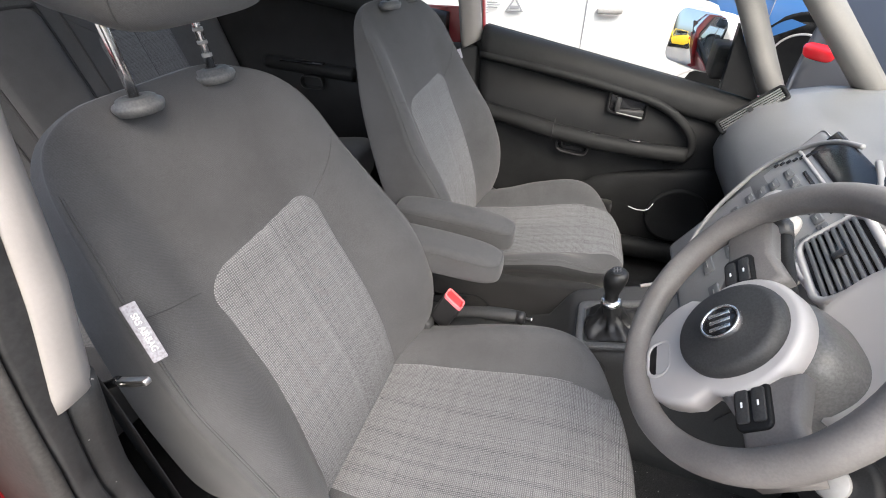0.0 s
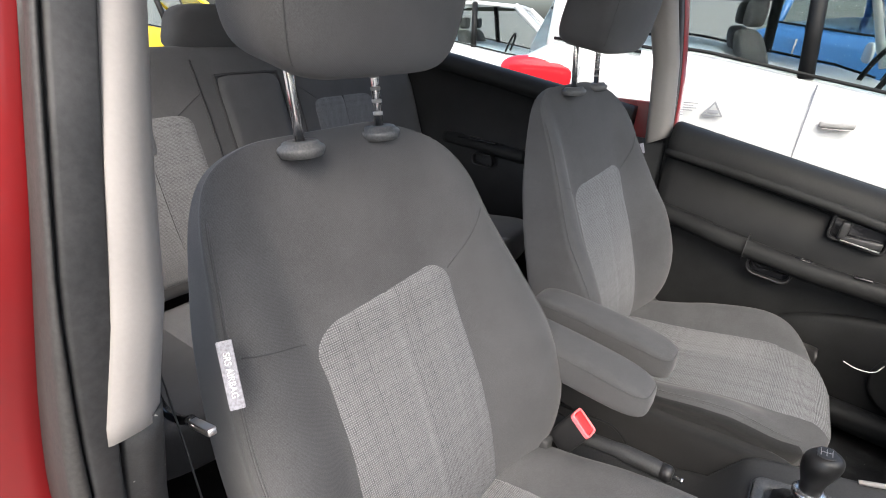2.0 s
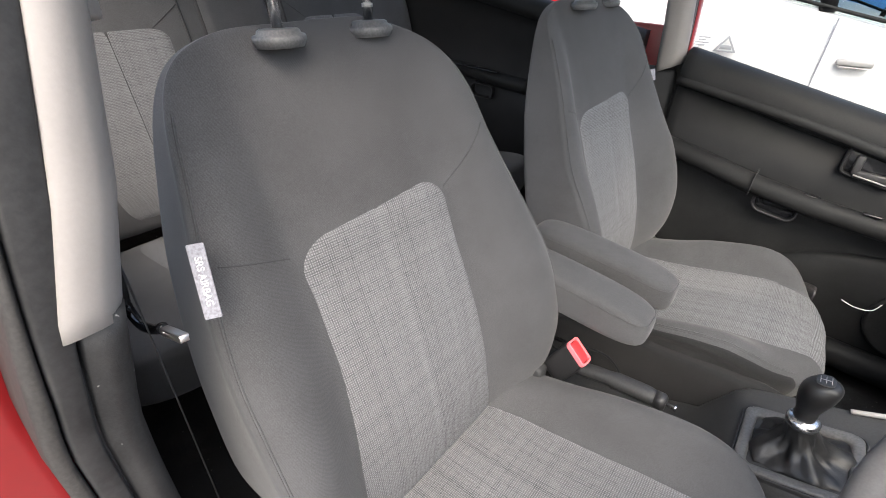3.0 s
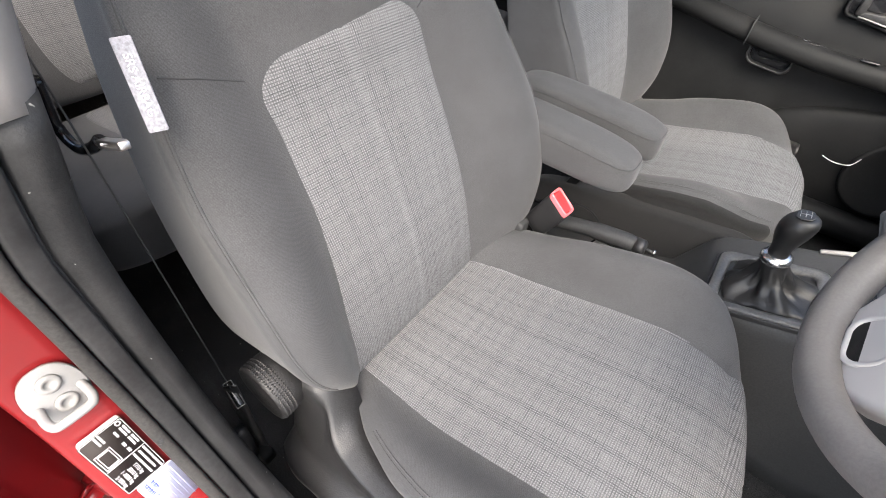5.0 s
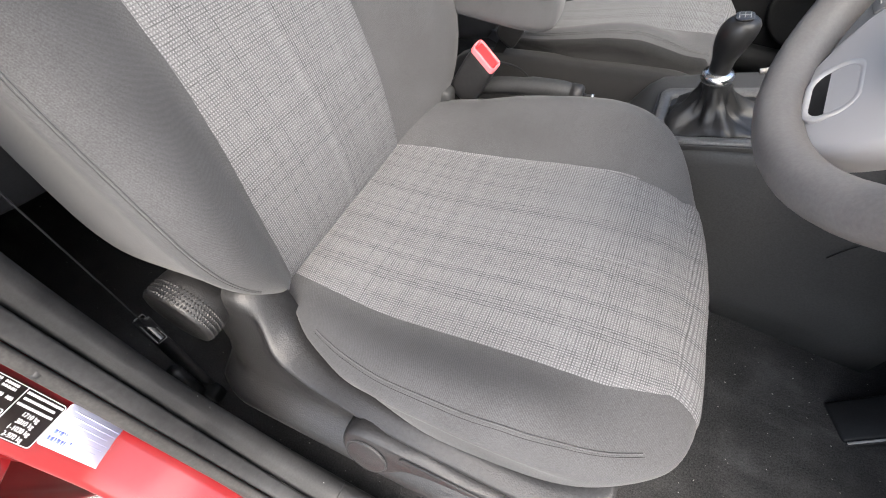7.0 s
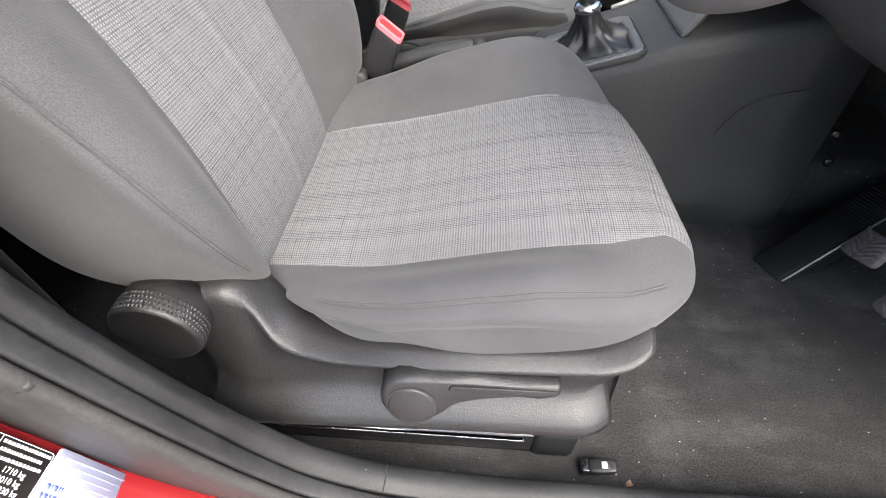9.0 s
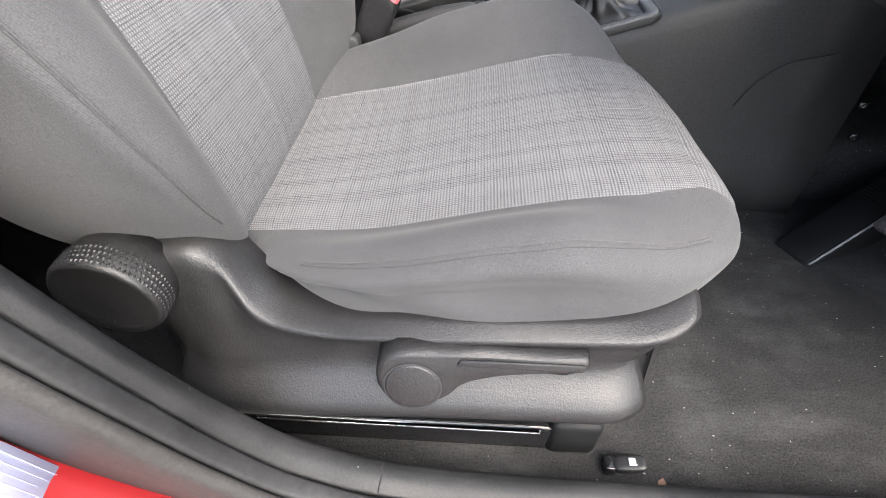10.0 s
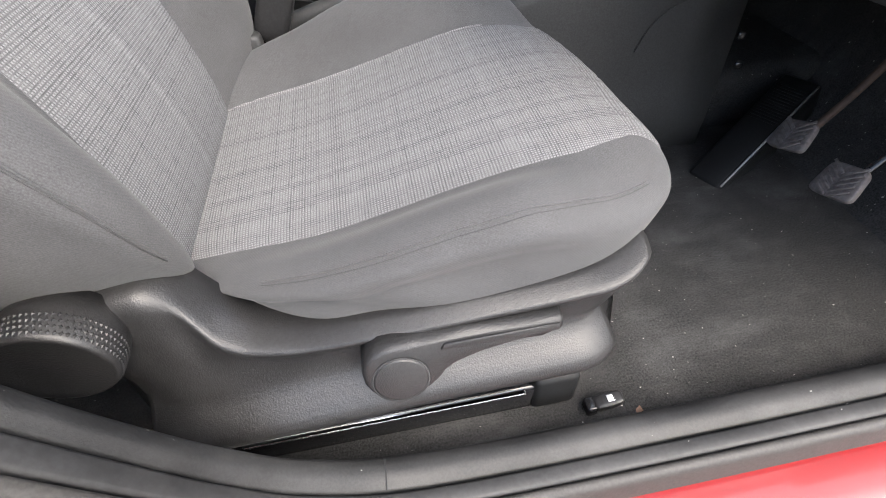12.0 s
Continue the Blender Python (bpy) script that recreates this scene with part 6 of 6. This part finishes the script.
turned("knob_centre", [(0.0, 0.0), (0.019, 0.0), (0.017, 0.004), (0.0, 0.005)], Vector((0.625, -0.075, 0.785)) + Vector((-0.8, -0.3, 0.5)).normalized() * 0.0255, (-0.8, -0.3, 0.5), STEEL, lock, 28)

# ---- windscreen, front pillars, door mirror ----
wind = tagged(shaped("window_1", [(1.20, -0.28, 0.95), (1.20, 0.98, 0.95), (0.36, 0.90, 1.50), (0.36, -0.20, 1.50)], [(0, 1, 2, 3)], GLASS), "clear windscreen", "windscreen", kind="structure")
wind.visible_shadow = False
for s in (-1, 1):
    base_y = MID + s * 0.655
    tube("front_pillar", [Vector((0.780, base_y, 0.855)), Vector((0.705, MID + s * 0.645, 0.97)), Vector((0.62, MID + s * 0.625, 1.105)), Vector((0.34, MID + s * 0.56, 1.50))] if s == 1 else
         [Vector((1.10, base_y, 0.93)), Vector((0.85, MID + s * 0.64, 1.15)), Vector((0.5, MID + s * 0.56, 1.50))], 0.029, PILLAR_GREY, red_car, 12, label="warm grey front pillar trim")
    tube("screen_pillar", [Vector((1.00, MID + s * 0.62, 0.88)), Vector((0.76, MID + s * 0.585, 1.115)), Vector((0.36, MID + s * 0.54, 1.51))], 0.032, PILLAR_GREY, red_car, 12, label="warm grey windscreen pillar trim")
mirror = thing("door_mirror", "white-edged door mirror outside the passenger window", "mirror")
MM = basis((0.560, 1.165, 0.972), (0.65, -0.75, 0.0), (0.10, 0.05, 1))
pillow("housing", lambda a, b, c: MM @ Vector((0.100 * a, 0.082 * b, -0.040 + 0.039 * c)), WHITE, mirror, 4, 16, "pale mirror housing")
plate("mirror_glass", rounded(0.178, 0.146, 0.03, 6), lambda u, v, w: MM @ Vector((u, v, w)), 0.002, MIRROR, mirror, 0.0005)
rbox("mirror_arm", 0.60, 0.68, 1.03, 1.13, 0.90, 0.99, PLASTIC, mirror, 0.01)


# ---- parked cars outside ----
def parked_car(name, paint, base, label, lamp_z=0.93, nose=1.0, tail_k=0.6, lamp_half=0.25, lamp_high=0.10, lamp_x=-1.80):
    """A small hatchback, nose along +x, origin on the ground under its middle."""
    car = thing(name, label, "car", "parked cars")

    class Place:
        """Maps the car's own metres to the world, with the tail (and where asked the nose) drawn in."""
        def __matmul__(self, p):
            if isinstance(p, Matrix):
                q = p.copy()
                q.translation.x = fold(q.translation.x)
                return base @ q
            return base @ Vector((fold(p[0]), p[1], p[2]))

        def to_3x3(self):
            return base.to_3x3()

    def fold(x):
        return -0.9 + (x + 0.9) * tail_k if x < -0.9 else 0.6 + (x - 0.6) * nose if x > 0.6 else x

    m = Place()
    prof = [(-2.0, 0.45, 0.80), (-1.97, 0.62, 0.84), (-1.9, 1.06, 0.85), (-1.4, 1.17, 0.86), (-0.4, 1.095, 0.87), (0.5, 0.935, 0.87), (1.0, 0.875, 0.86), (1.35, 0.84, 0.85), (1.8, 0.78, 0.80), (1.98, 0.62, 0.74), (2.03, 0.42, 0.70)]
    rings = []
    for x, zt, hw in prof:
        rings.append([m @ Vector((x, s * y, z)) for s, y, z in [(-1, hw * 0.94, 0.20), (-1, hw, 0.34), (-1, hw + 0.012, 0.58), (-1, hw * 0.995, zt - 0.12), (-1, hw * 0.97, zt - 0.02), (-1, hw * 0.90, zt), (1, hw * 0.90, zt), (1, hw * 0.97, zt - 0.02), (1, hw * 0.995, zt - 0.12), (1, hw + 0.012, 0.58), (1, hw, 0.34), (1, hw * 0.94, 0.20)]])
    v, f = lathe_rings(rings)
    shaped("body", v, f, paint, car)
    glass_rings = []
    for x, zb, zt, hb, ht in ((-1.72, 1.10, 1.16, 0.80, 0.78), (-1.5, 1.13, 1.42, 0.80, 0.66), (-0.9, 1.12, 1.50, 0.81, 0.65), (0.0, 1.00, 1.53, 0.81, 0.64), (0.5, 0.92, 1.48, 0.81, 0.62), (1.15, 0.84, 0.94, 0.80, 0.72)):
        glass_rings.append([m @ Vector(p) for p in ((x, -hb, zb), (x, -ht, zt - 0.03), (x, -ht + 0.04, zt), (x, ht - 0.04, zt), (x, ht, zt - 0.03), (x, hb, zb))])
    v, f = lathe_rings(glass_rings)
    g = shaped("glasshouse", v, f, CAR_GLASS, car, "tinted windows", False)
    # roof skin and pillars
    roof = [[m @ Vector(p) for p in ((x, -ht + 0.02, zt - 0.03), (x, -ht + 0.06, zt + 0.012), (x, 0, zt + 0.022), (x, ht - 0.06, zt + 0.012), (x, ht - 0.02, zt - 0.03), (x, 0, zt - 0.02))] for x, zt, ht in ((-1.52, 1.43, 0.68), (-0.9, 1.50, 0.67), (0.0, 1.53, 0.66), (0.52, 1.49, 0.65))]
    v, f = lathe_rings(roof)
    shaped("roof", v, f, paint, car)
    for s in (-1, 1):
        for pts, mat in ((((1.16, 0.80, 0.95), (0.50, 0.635, 1.49)), paint), (((0.040, 0.812, 1.005), (-0.01, 0.655, 1.52)), PLASTIC), (((-0.92, 0.808, 1.12), (-1.0, 0.665, 1.49)), PLASTIC), (((-1.45, 0.81, 1.0), (-1.42, 0.69, 1.43)), paint)):
            tube("pillar", [m @ Vector((p[0], s * p[1], p[2])) for p in pts], 0.035, mat, car, 8)
        tube("belt_line", [m @ Vector(p) for p in ((1.1, s * 0.82, 0.872), (0.5, s * 0.835, 0.945), (-0.4, s * 0.835, 1.105), (-1.40, s * 0.825, 1.18))], 0.009, PLASTIC, car, 6)
        for x in (0.10, -0.86):
            h = m @ Matrix.Translation((x + 0.11, s * 0.89, 0.820))
            rbox("handle", -0.070, 0.070, -0.012, 0.012, -0.014, 0.014, ZINC, car, 0.008, m=h)
            # grey strip stands in for the thin shadow under the handle
            rbox("handle_shade", -0.055, 0.055, -0.013, 0.004, -0.021, -0.016, SILVER, car, 0.002, m=h)
        for x, z0, z1 in ((0.085, 0.30, 0.99), (-0.95, 0.45, 1.05), (0.98, 0.32, 0.86)):
            rbox("door_gap", x - 0.0018, x + 0.0018, -0.014, 0.014, z0, z1, DECAL_GREY, car, 0, m=m @ Matrix.Translation((0, s * 0.868, 0)))
        rbox("sill", -1.0, 1.0, -0.02, 0.02, 0.19, 0.30, PLASTIC, car, 0.008, m=m @ Matrix.Translation((0, s * 0.85, 0)))
        for x in (-1.28, 1.28):
            c = m @ Vector((x, s * 0.78, 0.31))
            ax = m.to_3x3() @ Vector((0, s, 0))
            w = turned("wheel", [(0.0, -0.08), (0.30, -0.08), (0.315, -0.05), (0.315, 0.06), (0.29, 0.085), (0.215, 0.085), (0.205, 0.06), (0.0, 0.055)], c, ax, TYRE, car, 40, "black tyre")
            turned("arch", [(0.33, 0.045), (0.365, 0.045), (0.365, 0.085), (0.345, 0.095), (0.33, 0.085)], c, ax, PLASTIC, car, 40)
            for k in range(7):
                a = k * math.tau / 7
                sp = basis(c + ax * 0.062, (m.to_3x3() @ Vector((math.cos(a), 0, math.sin(a)))), (m.to_3x3() @ Vector((-math.sin(a), 0, math.cos(a)))))
                rbox("spoke", 0.0, 0.20, -0.018, 0.018, -0.012, 0.020, SILVER, w, 0.004, m=sp)
            turned("rim", [(0.185, 0.055), (0.212, 0.055), (0.212, 0.088), (0.20, 0.090), (0.185, 0.075)], c, ax, SILVER, w, 40)
        pillow("tail_lamp", lambda a, b, c: m @ Vector((lamp_x + lamp_half * a - 0.03 * c, s * (0.765 + 0.10 * b), lamp_z + lamp_high * c)), TAIL_RED, car, 3.5, 10, "red tail lamp")
        if lamp_high > 0.05:
            pillow("indicator", lambda a, b, c: m @ Vector((-1.83 + 0.22 * a, s * (0.765 + 0.098 * b), lamp_z - 0.095 + 0.022 * c)), ORANGE, car, 3.5, 8)
        pillow("head_lamp", lambda a, b, c: m @ Vector((1.80 + 0.16 * a - 0.06 * c, s * (0.64 + 0.10 * b), 0.69 + 0.07 * c + 0.02 * a)), CHROME, car, 3, 8)
        pillow("wing_mirror", lambda a, b, c: m @ Vector((0.92 + 0.06 * a, s * (0.97 + 0.10 * b), 1.02 + 0.07 * c)), paint, car, 3, 8)
        # seats behind the glass
        pillow("seat_shape", lambda a, b, c: m @ Vector((-0.12 + 0.08 * a - 0.10 * c, s * 0.36 + 0.22 * b, 0.92 + 0.28 * c)), KNIT, car, 4, 8)
        pillow("headrest_shape", lambda a, b, c: m @ Vector((-0.20 + 0.05 * a, s * 0.36 + 0.12 * b, 1.28 + 0.07 * c)), KNIT, car, 4, 8)
    tube("wheel_shape", [m @ Vector((0.42 + 0.06 * math.sin(k * math.tau / 24), -0.36 + 0.18 * math.cos(k * math.tau / 24), 1.0 + 0.17 * math.sin(k * math.tau / 24))) for k in range(24)], 0.014, PLASTIC, car, 6, True)
    tail = m @ Matrix.Translation((-2.0, 0, 0))
    rbox("bumper", -0.04, 0.10, -0.78, 0.78, 0.28, 0.56, paint, car, 0.04, 3, m=tail)
    rbox("plate_shape", -0.05, -0.03, -0.26, 0.26, 0.48, 0.60, PLATE_YELLOW, car, 0.004, m=tail)
    rbox("plate_band", -0.053, -0.046, 0.20, 0.255, 0.483, 0.597, INK_BLUE, car, 0.001, m=tail)
    for k in range(6):
        rbox("plate_bar", -0.053, -0.046, -0.22 + k * 0.066, -0.18 + k * 0.066, 0.50, 0.58, THREAD, car, 0, m=tail)
    return car


PLATE_YELLOW = material("yellow_plate", (0.85, 0.65, 0.05), 0.4)
CAR_GLASS = glass("tinted_car_glass", (0.55, 0.62, 0.60))
parked_car("white_hatchback", WHITE, pose(-0.10, 3.24, 0, 0, 0, 14), "white hatchback parked alongside with a small triangular decal", 0.97, 0.30, 0.42, 0.62, 0.12, -1.48)
parked_car("white_hatchback", WHITE, pose(-3.8, 5.9, 0, 0, 0, 20), "white hatchback parked further along the row")
parked_car("blue_hatchback", BLUE, pose(1.05, 5.45, 0, 0, 0, -25), "blue hatchback parked across the way")
parked_car("dark_hatchback", DARK_CAR, pose(3.03, 2.65, 0, 0, 0, 35), "dark grey hatchback seen from behind", 0.72, 1.0, 0.6, 0.20, 0.045)
parked_car("yellow_hatchback", YELLOW, pose(-7.5, 2.4, 0, 0, 0, 95), "yellow car parked behind")
# triangular decal and small print on the white car's door
decal = thing("door_decal", "grey triangular decal on the white car's rear door", "decal")
DM = pose(-0.10, 3.24, 0, 0, 0, 14) @ basis((-0.31, -0.893, 0.840), (1, 0, 0), (0, 0, 1)) @ Matrix.Scale(0.85, 4)
ring_plate("triangle", [(-0.06, -0.035), (0.06, -0.035), (0.0, 0.055)], [(-0.042, -0.027), (0.042, -0.027), (0.0, 0.037)], on_jamb(DM), 0.002, DECAL_GREY, decal)
rbox("bar", -0.030, 0.030, -0.020, 0.002, 0.0, 0.002, DECAL_GREY, decal, 0.0005, m=DM)
for k in range(4):
    rbox("bar", -0.20, -0.09 - 0.02 * (k % 2), 0.03 - k * 0.014, 0.036 - k * 0.014, 0.0, 0.002, DECAL_GREY, decal, 0, m=DM)
